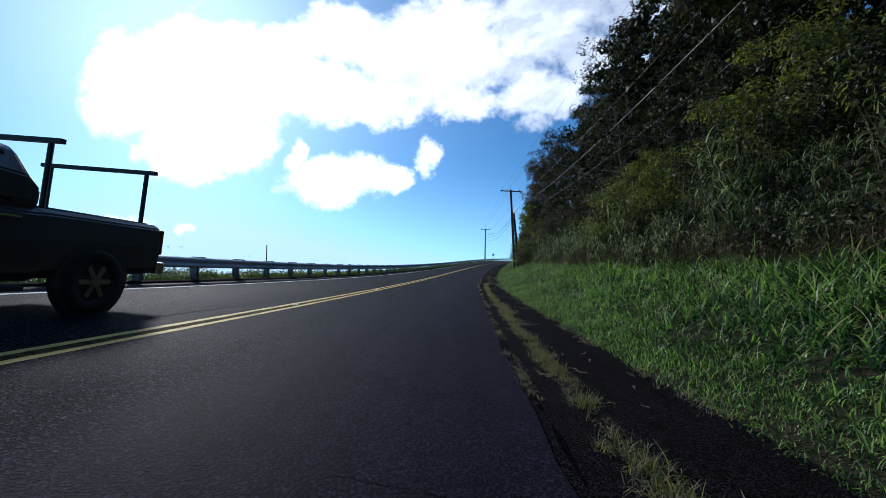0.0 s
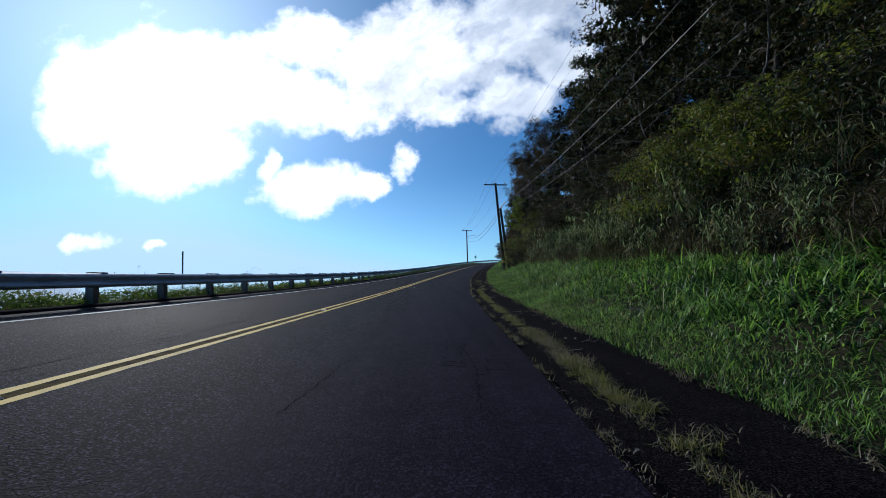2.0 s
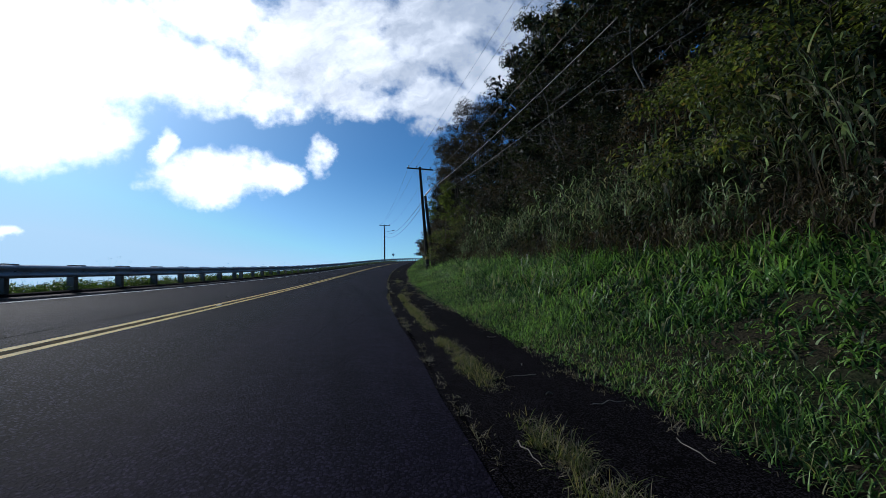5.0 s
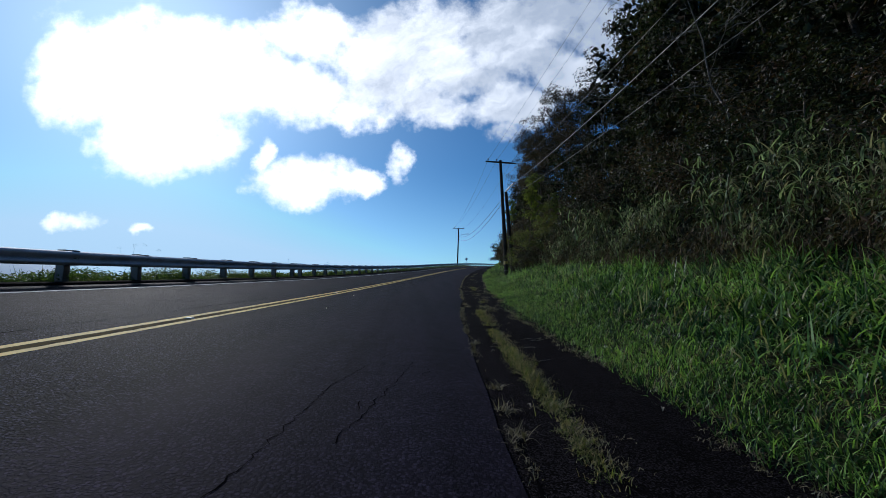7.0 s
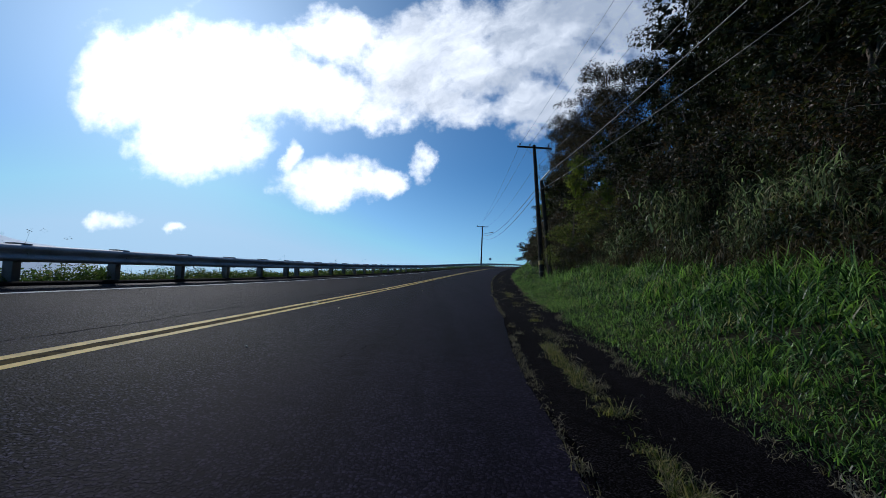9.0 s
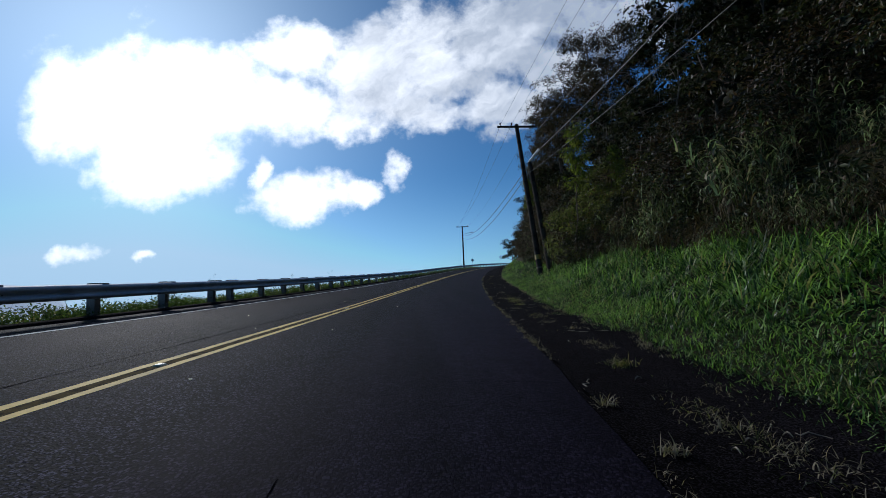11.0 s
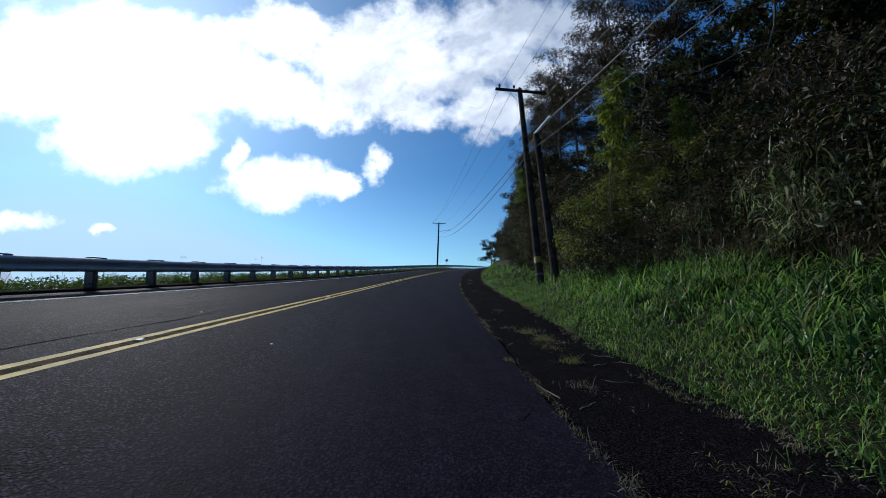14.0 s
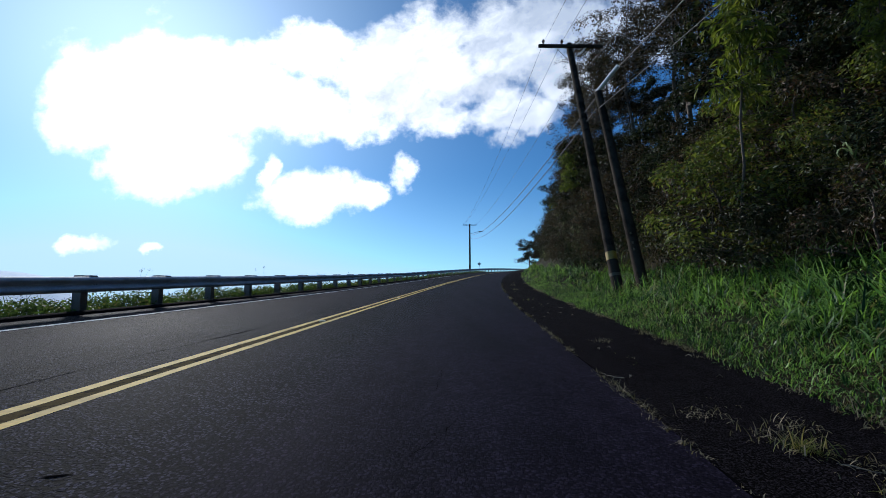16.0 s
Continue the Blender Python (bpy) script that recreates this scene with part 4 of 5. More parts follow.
def cane_clump(seed, stems, tall, mats=(CANE, CANE_DRY)):
    """A clump of tall cane grass: stems with long leaves that arch over and hang."""
    r = np.random.RandomState(seed)
    ob = empty("cane_grass_clump", (0, 0, 0), "tall cane grass clump with long arching and hanging blades", "cane grass", "cane grass along the bank")
    root = np.c_[r.normal(0, 0.22, (stems, 2)), np.zeros(stems)]
    lean = r.normal(0, 0.16, (stems, 2)) + root[:, :2] * 0.35
    up = r.uniform(0.55, 1.0, stems) * tall
    tubes = []
    for k in range(stems):
        t = np.linspace(0, 1, 5)[:, None]
        line = root[k] + np.c_[lean[k] * t ** 1.5 * up[k], t * up[k]]
        tubes.append(tube_arrays(line, np.linspace(0.010, 0.004, 5), 5))
    v, q = joined(tubes)
    part("cane_stalk", quick_mesh("cane_stalk", v, q, mats[1]), mats[1], ob, "dry straw-coloured stalks")
    per = 10
    k = np.repeat(np.arange(stems), per)
    f = np.clip(np.tile(np.linspace(0.28, 1.0, per), stems) + r.normal(0, 0.04, len(k)), 0.1, 1.0)
    start = root[k] + np.c_[lean[k] * (f ** 1.5 * up[k])[:, None], f * up[k]]
    v, q = blades(start, r.uniform(0.32, 0.75, len(k)) * (1.1 - 0.3 * f), r.uniform(0.030, 0.060, len(k)), seed + 1, 2.4, 6, 0.45)
    part("foliage", quick_mesh("foliage", v, q, mats[0]), mats[0], ob)
    n = stems * 2
    sp = np.c_[r.normal(0, 0.3, (n, 2)), r.uniform(0.1, 0.45 * tall, n)]
    v, q = blades(sp, r.uniform(0.35, 0.8, n), r.uniform(0.014, 0.03, n), seed + 3, 2.4, 5, 0.8)
    part("dry_undergrowth", quick_mesh("dry_undergrowth", v, q, mats[1]), mats[1], ob, "dry straw-coloured hanging leaves")
    return ob


CLUMPS = [cane_clump(400 + 10 * i, 17, t) for i, t in enumerate((2.3, 2.0, 2.6, 1.8))]
for row, (s0, s1, step) in enumerate(((8.7, 9.2, 0.62), (9.3, 9.9, 0.62), (10.0, 10.6, 0.75))):
    for y in np.arange(1, 92, step):
        if y > 60 and rnd.random() < 0.4 or y > 39 and row == 2:
            continue
        if row == 0 and (rnd.random() < 0.35 or y > 46) or y > 46 and rnd.random() < 0.45:
            continue
        gone = row < 2 and (46 < y < 50.5) or noise.noise((y * 0.55, row * 0.9, 3.3)) < (0.0 if row < 2 and 24.8 < y < 26.6 or 31.3 < y < 33 else -0.16)
        if gone:
            continue
        stand(CLUMPS[rnd.randrange(4)], y + rnd.uniform(-0.3, 0.3), rnd.uniform(s0, s1) - bank_in(y), rnd.uniform(0, 360), rnd.uniform(0.45, 1.15) * (0.62, 1.0, 0.78)[row] * (0.95 if 33 < y < 39 else 0.78 if y > 30 else 1), 0.05)



def undergrowth(count, y0, y1, seed):
    """Dark leafy creepers that cover the steep earth behind the grass."""
    r = np.random.RandomState(seed)
    y, s = r.uniform(y0, y1, count), 9.0 + 5.5 * r.uniform(0, 1, count) ** 1.3
    rise = np.array([max(0.0, 0.35 + 0.8 * noise.noise((a * 0.8, b * 0.8, 6.1))) for a, b in zip(y, s)])
    c = on_ground(y, s - bank_in(y), rise * r.uniform(0.1, 1.0, count))
    v, q = leaves(c, 0.24, 9, 0.13, seed + 1, 0.6, 0.8, 0.4)
    return tagged(new("undergrowth", quick_mesh("undergrowth", v, q, LEAF_DARK)), "dark leafy undergrowth covering the steep bank", "undergrowth", kind="stuff")


undergrowth(7000, -2, 28, 481)
undergrowth(6000, 28, 58, 485)

# lush grass on the bank
rs = np.random.RandomState(5)


def strew(count, y0, y1, s_of, seed):
    r = np.random.RandomState(seed)
    y = r.uniform(y0, y1, count)
    s = s_of(r, count)
    lump = np.array([noise.noise((a * 0.9, b * 0.9, 1.7)) for a, b in zip(y, s)])
    return y, s, lump


def grass_foot(y):
    """How far right of the yellow lines the grass begins, in scallops."""
    known = np.interp(y, [11, 18, 22, 24.4, 28, 29.2, 30.6, 31.0, 32.0, 32.7, 33.1, 33.3, 34.2, 34.6, 35.4, 36.1, 38.6, 43, 50], [5.2, 5.12, 5.1, 4.96, 4.95, 5.08, 5.45, 5.06, 5.07, 5.4, 4.75, 5.15, 5.0, 4.9, 5.2, 5.04, 5.3, 5.4, 5.4])
    return known + 0.05 * np.sin(y * 3.1) * np.sin(y * 0.9 + 1)


def grass_patch(name, count, y0, y1, seed, wide, segs):
    y, s, lump = strew(count // 11, y0, y1, lambda r, n: 4.9 + 4.6 * r.uniform(0, 1, n), seed)
    r = np.random.RandomState(seed + 7)
    tuft = r.uniform(0.6, 1.3, len(y))
    y, s, lump, tuft = (np.repeat(a, 11) for a in (y, s, lump, tuft))
    y, s = y + r.normal(0, 0.05, len(y)) * tuft, s + r.normal(0, 0.05, len(y)) * tuft
    keep = (s < 8.9 - bank_in(y) + 0.3 * lump) & (s > grass_foot(y) + 0.12 + 0.1 * lump)
    y, s, lump, tuft = y[keep], s[keep], lump[keep], tuft[keep]
    r = np.random.RandomState(seed + 1)
    h = tuft * np.interp(s + bank_in(y) * 0.6, [4.9, 5.5, 6.4, 7.5, 9.5], [0.06, 0.11, 0.20, 0.34, 0.40]) * r.uniform(0.5, 1.3, len(s)) * (1 + 0.6 * lump)
    wd = np.interp(s, [5.1, 6.2, 7.5], [0.008, 0.014, 0.028]) * wide * r.uniform(0.6, 1.4, len(s))
    v, q = blades(on_ground(y, s, -0.02), h, wd, seed + 2, 2.3, segs, 0.5)
    return tagged(new(name, quick_mesh(name, v, q, GRASS)), "lush bright green grass on the roadside bank", "grass", kind="stuff")


def turf(name, count, y0, y1, seed):
    y, s, lump = strew(count, y0, y1, lambda r, n: 4.8 + 1.7 * r.beta(1.0, 1.4, n), seed)
    keep = s > grass_foot(y) + 0.05 * lump
    y, s, lump = y[keep], s[keep], lump[keep]
    r = np.random.RandomState(seed)
    v, q = blades(on_ground(y, s, -0.01), r.uniform(0.04, 0.13, len(y)) * (1 + 0.6 * lump), r.uniform(0.006, 0.013, len(y)), seed + 1, 1.2, 2, 0.6)
    return tagged(new(name, quick_mesh(name, v, q, GRASS)), "short green turf along the shoulder's edge", "grass", kind="stuff")


turf("turf", 52000, 0.5, 26, 581)
turf("turf", 52000, 26, 60, 585)


def tall_blades(count, y0, y1, seed):
    """Long arching blades that stand over the sward in loose tufts."""
    y, s, lump = strew(count // 9, y0, y1, lambda r, n: 6.3 + 2.7 * r.uniform(0, 1, n) ** 0.8, seed)
    y, s, lump = y[lump > -0.05], s[lump > -0.05], lump[lump > -0.05]
    r = np.random.RandomState(seed + 1)
    y, s = np.repeat(y, 9), np.repeat(s, 9)
    y, s = y + r.normal(0, 0.035, len(y)), s + r.normal(0, 0.035, len(y))
    keep = s < 8.8 - bank_in(y)
    y, s = y[keep], s[keep]
    h = np.interp(s + bank_in(y) * 0.6, [5.6, 6.4, 7.5, 9.5], [0.26, 0.42, 0.58, 0.66]) * r.uniform(0.7, 1.15, len(s))
    v, q = blades(on_ground(y, s, -0.02), h, r.uniform(0.014, 0.028, len(s)), seed + 2, 2.3, 6, 0.4)
    return tagged(new("tall_grass", quick_mesh("tall_grass", v, q, TALL_GRASS)), "long arching pale green grass blades over the sward", "grass", kind="stuff")


tall_blades(9000, 0.5, 30, 591)
tall_blades(9000, 30, 62, 595)
grass_patch("grass", 62000, 0.5, 24, 501, 1.0, 4)
grass_patch("grass", 70000, 24, 52, 511, 1.0, 4)
grass_patch("grass", 26000, 52, 110, 521, 2.2, 2)



def thatch(count, y0, y1, seed):
    """Dry leaves that hang matted over the foot of the cane grass."""
    y, s, lump = strew(count, y0, y1, lambda r, n: 8.55 + 1.15 * r.beta(1.3, 1.5, n), seed)
    r = np.random.RandomState(seed + 1)
    s = s - bank_in(y)
    keep = lump + r.normal(0, 0.25, len(y)) > -0.25
    y, s = y[keep], s[keep]
    v, q = blades(on_ground(y, s, r.uniform(0.02, 0.42, len(y))), r.uniform(0.18, 0.5, len(y)), r.uniform(0.010, 0.026, len(y)), seed + 2, 2.5, 4, 0.9)
    return tagged(new("dry_thatch", quick_mesh("dry_thatch", v, q, THATCH)), "brown dry leaves matted at the foot of the cane grass", "dry grass", kind="stuff")


thatch(15000, 0.5, 30, 571)
thatch(9000, 30, 52, 575)

# weeds in the joint of the shoulder, dry fringe and straw


def mat_of(name, count, y0, y1, s_of, seed, length, width, tilt, mat, limit, label, category, lift=-0.012, bunch=1, along=None):
    """Low blades over a strip; with bunch they grow in little clumps."""
    y, s, lump = strew(count // bunch, y0, y1, s_of, seed)
    r = np.random.RandomState(seed + 3)
    if bunch > 1:
        y, s, lump = (np.repeat(a, bunch) for a in (y, s, lump))
        y, s = y + r.normal(0, 0.022, len(y)), s + r.normal(0, 0.022, len(y))
    s = s + along(y) if along else s
    keep = lump + 0.22 * np.sin(y * 2.1) + r.normal(0, 0.12, len(y)) > limit
    y, s, lump = y[keep], s[keep], lump[keep]
    v, q = blades(on_road(y, s, lift), r.uniform(*length, len(y)) * (1 + lump), r.uniform(*width, len(y)), seed + 5, 1.6, 3, tilt)
    return tagged(new(name, quick_mesh(name, v, q, mat)), label, category, kind="stuff")


mat_of("weeds", 22000, 1.5, 17, lambda r, n: 4.28 + r.normal(0, 0.055, n), 531, (0.03, 0.11), (0.003, 0.007), 0.8, WEED, 0.12, "low yellow-green weeds matted in the shoulder joint", "weeds", bunch=26)
mat_of("weeds", 14000, 17, 26, lambda r, n: 4.23 + r.normal(0, 0.04, n), 533, (0.03, 0.085), (0.003, 0.007), 0.8, WEED, -0.12, "low yellow-green weeds matted in the shoulder joint", "weeds", bunch=26)
mat_of("straw", 14000, 1.5, 26, lambda r, n: 4.30 + r.normal(0, 0.06, n), 536, (0.02, 0.08), (0.003, 0.006), 1.3, STRAW, -0.02, "flattened dry straw among the joint's weeds", "straw", -0.006, bunch=14)
mat_of("straw", 6000, 9.6, 12.6, lambda r, n: 4.34 + r.normal(0, 0.08, n), 538, (0.03, 0.09), (0.003, 0.006), 1.2, STRAW, -0.12, "pale dry straw matted over the shoulder joint", "straw", -0.004)
mat_of("straw", 7000, 26, 62, lambda r, n: 4.52 + r.normal(0, 0.10, n), 541, (0.02, 0.06), (0.003, 0.006), 1.35, STRAW, 0.33, "flattened dry straw on the old shoulder", "straw", -0.006)
mat_of("weeds", 6000, 26, 62, lambda r, n: 4.50 + r.normal(0, 0.09, n), 546, (0.02, 0.07), (0.003, 0.007), 0.9, WEED, 0.28, "low yellowish weeds on the old shoulder", "weeds")
mat_of("straw", 12000, 0.5, 60, lambda r, n: r.normal(0, 0.018, n), 551, (0.02, 0.065), (0.003, 0.007), 1.05, STRAW, -0.03, "dry straw caught along the asphalt's edge", "straw", -0.004, bunch=12, along=lambda y: road_edge(y) + 0.03)
mat_of("straw", 16000, 0.5, 60, lambda r, n: r.normal(0, 0.07, n), 556, (0.025, 0.075), (0.003, 0.007), 1.2, STRAW, 0.0, "dry straw fringe along the foot of the grass", "straw", 0.0, bunch=12, along=grass_foot)


def weed_tuft(y, s, seed, mat, count, length, tilt, spread, label):
    r = np.random.RandomState(seed)
    root = np.c_[r.normal(0, spread, (count, 2)), np.zeros(count)]
    v, q = blades(root, r.uniform(0.5, 1.2, count) * length, r.uniform(0.003, 0.008, count), seed + 1, 1.7, 4, tilt)
    ob = new("weed_tuft", quick_mesh("weed_tuft", v, q, mat))
    ob.matrix_basis = upright(y, s, -0.012)
    return tagged(ob, label, "weed", kind="stuff")


GREEN_TUFT, DRY_TUFT, FLAT_TUFT = "green weed tuft growing from the cracked shoulder", "dry pale weed tuft at the asphalt's edge", "flattened dry straw tuft lying on the shoulder"
for i, (y, s) in enumerate(((35.31, 4.52), (36.68, 4.55), (5.67, 4.29), (6.19, 4.32), (7.72, 4.32), (8.38, 4.4), (9.03, 4.27), (3.3, 4.28), (28.69, 4.49), (19.25, 4.26), (13.01, 4.26), (23.5, 4.25), (37.2, 4.5))):
    weed_tuft(y, s, 800 + 7 * i, WEED, 150, 0.13, 0.8, 0.06, GREEN_TUFT)
for i, (y, s) in enumerate(((19.63, 3.89), (19.11, 3.89), (18.7, 3.9), (30.77, 3.88), (30.2, 3.88), (29.97, 3.92), (27.57, 3.93), (26.86, 4.0), (11.54, 3.95), (11.25, 3.95), (10.93, 3.96), (12.0, 3.94), (35.2, 3.84), (21.6, 3.88), (16.2, 3.9), (4.9, 3.86), (31.51, 3.87))):
    weed_tuft(y, s, 900 + 7 * i, STRAW, 60, 0.10, 0.8, 0.03, DRY_TUFT)
for i, (y, s) in enumerate(((34.4, 4.31), (31.9, 4.52), (31.14, 4.74), (29.88, 4.6), (29.59, 4.64), (37.72, 4.25), (37.5, 4.69), (36.69, 4.6), (36.5, 4.72), (37.04, 4.64), (26.9, 4.55), (26.7, 4.6), (27.2, 4.45), (10.0, 4.47), (10.4, 4.32), (11.3, 4.33), (37.36, 4.43), (40.5, 4.5), (7.93, 4.56))):
    weed_tuft(y, s, 1000 + 7 * i, STRAW, 75, 0.09, 1.35, 0.08, FLAT_TUFT)

# weeds behind the guardrail
y, s, lump = strew(18000, 0, 110, lambda r, n: -5.0 - 1.9 * r.beta(1.2, 1.6, n), 561)
h = np.interp(s, [-6.8, -5.6, -5.0], [0.85, 0.6, 0.30]) * rs.uniform(0.4, 1.2, len(s)) * (1 + 0.7 * lump)
v1, q1 = blades(on_ground(y, s, -0.02), h, rs.uniform(0.012, 0.028, len(s)), 562, 1.0, 3, 0.35)
c = on_ground(y[:14500], s[:14500], 0.0) + np.c_[np.zeros((14500, 2)), h[:14500] * 0.5]
v2, q2 = leaves(c, 0.15, 9, 0.075, 563, 0.1, 0.9, 0.5)
v, q = joined([(v1, q1), (v2, q2)])
tagged(new("weeds", quick_mesh("weeds", v, q, WEED_GREEN)), "green weeds growing behind the guardrail", "weeds", kind="stuff")
r = np.random.RandomState(571)
for i, y in enumerate(np.arange(6, 66, 5.5)):
    y = y + r.uniform(-1, 1)
    st = empty("seed_stalk", on_ground(y, -5.7 - r.uniform(0, 0.5)), "thin dry seed stalk behind the guardrail", "weed", "seed stalks")
    sv, sq = blades(np.c_[r.normal(0, 0.05, (4, 2)), np.zeros(4)], r.uniform(0.9, 1.35, 4), np.full(4, 0.012), 600 + i, 0.4, 4, 0.12)
    part("stem", quick_mesh("stem", sv, sq, STRAW), STRAW, st)
    lv, lq = leaves(sv.reshape(4, 5, 2, 3)[:, -1, 0] - [0, 0, 0.05], 0.06, 14, 0.028, 700 + i, 0.2)
    part("seed_head", quick_mesh("seed_head", lv, lq, STRAW), STRAW, st)

# ---- raised pavement markers on the centre lines ----
MARKER = material("ceramic_marker", (0.62, 0.58, 0.42), 0.35, 0.2, 10.0, 60.0, 0.2, 0.002, per_object=0.3)


def marker(y, s):
    bm = box((0.10, 0.10, 0.02), (0, 0, 0.01), 0.0)
    for v in bm.verts:
        if v.co.z > 0.01:
            v.co.x *= 0.6
            v.co.y *= 0.75
    bmesh.ops.bevel(bm, geom=list(bm.edges), offset=0.003, segments=1, affect="EDGES")
    ob = new("pavement_marker", link(bm, "pavement_marker", MARKER))
    ob.matrix_basis = upright(y, s, 0.003)
    return tagged(ob, "small worn pale raised pavement marker on asphalt", "road marker", "raised pavement markers")


for y in (8.1, 15.0, 21.9, 28.8, 35.3, 42.2, 49.0, 55.8, 62.6, 69.5, 76.3):
    marker(y, 0.0)

# pale chips of stone lying on the lanes
for i, (y, s) in enumerate(((31.27, 0.95), (35.45, 1.31), (37.73, -0.80), (31.53, -0.45), (28.25, 0.69), (33.6, -1.7), (24.4, 1.1))):
    bm = bmesh.new()
    bmesh.ops.create_icosphere(bm, subdivisions=1, radius=0.015)
    chip_rnd = random.Random(50 + i)
    for v in bm.verts:
        v.co *= chip_rnd.uniform(0.7, 1.25)
        v.co.z *= 0.45
    chip = new("stone_chip", link(bm, "stone_chip", MARKER))
    chip.matrix_basis = upright(y, s, 0.007) @ pose(0, 0, 0, 0, 0, 47 * i)
    tagged(chip, "small pale stone chip lying on the asphalt", "stone chip", "stone chips on the road")

# ---- litter of pale dead leaves and twigs on the shoulder ----
TWIG = material("bleached_twig", (0.23, 0.20, 0.155), 0.9, 0.3, 6.0, 60.0, 0.3)
r = np.random.RandomState(640)
FOUND = ((34.3, 3.95, 0.6, 1.75), (22.25, 4.69, 0.38, 0.1), (22.2, 4.78, 0.22, 0.7), (35.7, 5.0, 0.28, 2.2), (35.4, 5.1, 0.2, 2.5), (35.25, 4.8, 0.2, 0.6), (30.82, 5.03, 0.2, 2.7), (30.76, 4.75, 0.15, 3.0), (30.9, 4.62, 0.2, 2.2))
for i in range(46):
    y, s = r.uniform(1.5, 48), r.uniform(3.98, 5.15)
    ln, az = r.uniform(0.10, 0.32), r.uniform(0, 2 * np.pi)
    if i < len(FOUND):
        y, s, ln, az = FOUND[i]
    t = np.linspace(-0.5, 0.5, 6)
    pts = np.c_[np.cos(az) * t * ln + r.normal(0, 0.012, 6), np.sin(az) * t * ln + r.normal(0, 0.012, 6), 0.006 + np.abs(r.normal(0, 0.008, 6))]
    v, q = tube_arrays(pts, np.linspace(0.0045, 0.0015, 6), 5)
    ob = new("twig", quick_mesh("twig", v, q, TWIG, True))
    ob.matrix_basis = upright(y, s, -0.02)
    tagged(ob, "bleached dry twig lying on the shoulder", "twig", "twigs on the shoulder")
DEAD_LEAF = material("dead_leaf", (0.26, 0.22, 0.16), 0.7, 0.3, 12.0, 60.0, 0.3, second=(0.25, 0.18, 0.10))
for i in range(60):
    y, s = r.uniform(1.5, 48), r.uniform(3.9, 5.3)
    ln, wd = r.uniform(0.03, 0.075), r.uniform(0.006, 0.014)
    n = 5
    t = np.linspace(0, 1, n)
    half = wd * np.sin(np.pi * np.clip(t, 0.06, 0.97))
    curl = 0.02 * np.sin(t * np.pi) + 0.004
    pts = np.stack([np.c_[t * ln, -half, curl + 0.006], np.c_[t * ln, 0 * t, curl], np.c_[t * ln, half, curl + 0.008]], 1)
    ob = new("dead_leaf", grid_mesh("dead_leaf", pts, DEAD_LEAF))
    ob.matrix_basis = upright(y, s, -0.018) @ pose(0, 0, 0, 0, 0, r.uniform(0, 360))
    tagged(ob, "curled pale dead leaf on the shoulder", "leaf", "dead leaves on the shoulder")

# ---- pickup truck in the oncoming lane ----
PAINT = material("dark_truck_paint", (0.055, 0.057, 0.062), 0.32, 0.15, 2.0, 90.0, 0.02, 0.001, spec=0.5)
TRIM = material("black_plastic", (0.035, 0.035, 0.037), 0.6, 0.2, 6.0, 90.0, 0.1)
CHROME = material("chrome", (0.55, 0.55, 0.56), 0.18, 0.1, 4.0, 60.0, 0.03, metal=1.0)
TYRE = material("tyre_rubber", (0.014, 0.014, 0.014), 0.85, 0.2, 8.0, 90.0, 0.3)
RIM = material("grey_alloy", (0.25, 0.25, 0.26), 0.35, 0.2, 6.0, 60.0, 0.05, metal=0.9)
LENS = material("headlamp_lens", (0.55, 0.55, 0.55), 0.1, 0.1, 6.0, 60.0, 0.02)
RED = material("tail_lamp_lens", (0.25, 0.012, 0.01), 0.15, 0.1, 6.0, 60.0, 0.02)
glass = bpy.data.materials.new("tinted_glass")
glass.use_nodes = True
gn = Net(glass.node_tree)
gs = gn.node("ShaderNodeBsdfPrincipled", Base_Color=(0.10, 0.13, 0.13, 1), Roughness=0.04)
gs.inputs["Transmission Weight"].default_value = 0.85
gn.node("ShaderNodeOutputMaterial", Surface=gs.outputs[0])


def loft(sections, mat_bevel=0.0):
    """Closed cross sections (x, z) at stations y, skinned to one hull."""
    bm = bmesh.new()
    rings = [[bm.verts.new((x, y, z)) for x, z in sec] for y, sec in sections]
    k = len(rings[0])
    for a, b in zip(rings, rings[1:]):
        for i in range(k):
            bm.faces.new((a[i], a[(i + 1) % k], b[(i + 1) % k], b[i]))
    bm.faces.new(rings[0][::-1])
    bm.faces.new(rings[-1])
    bmesh.ops.recalc_face_normals(bm, faces=bm.faces)
    if mat_bevel:
        sharp = [e for e in bm.edges if len(e.link_faces) == 2 and e.calc_face_angle(0) > 0.5]
        bmesh.ops.bevel(bm, geom=sharp, offset=mat_bevel, segments=2, affect="EDGES")
    return bm


def hull(w_low, w_high, z0, z1, waist=0.0):
    """A section: sill, widest line and shoulder, both sides."""
    zm = z0 + (z1 - z0) * 0.55
    right = [(w_low * 0.94, z0), (w_low, z0 + 0.10), (w_low + waist, zm), (w_high, z1 - 0.06), (w_high - 0.07, z1)]
    return right + [(-x, z) for x, z in right[::-1]]


truck = empty("pickup_truck", (0, 0, 0), "dark grey crew-cab pickup truck with ladder rack on asphalt", "pickup truck")
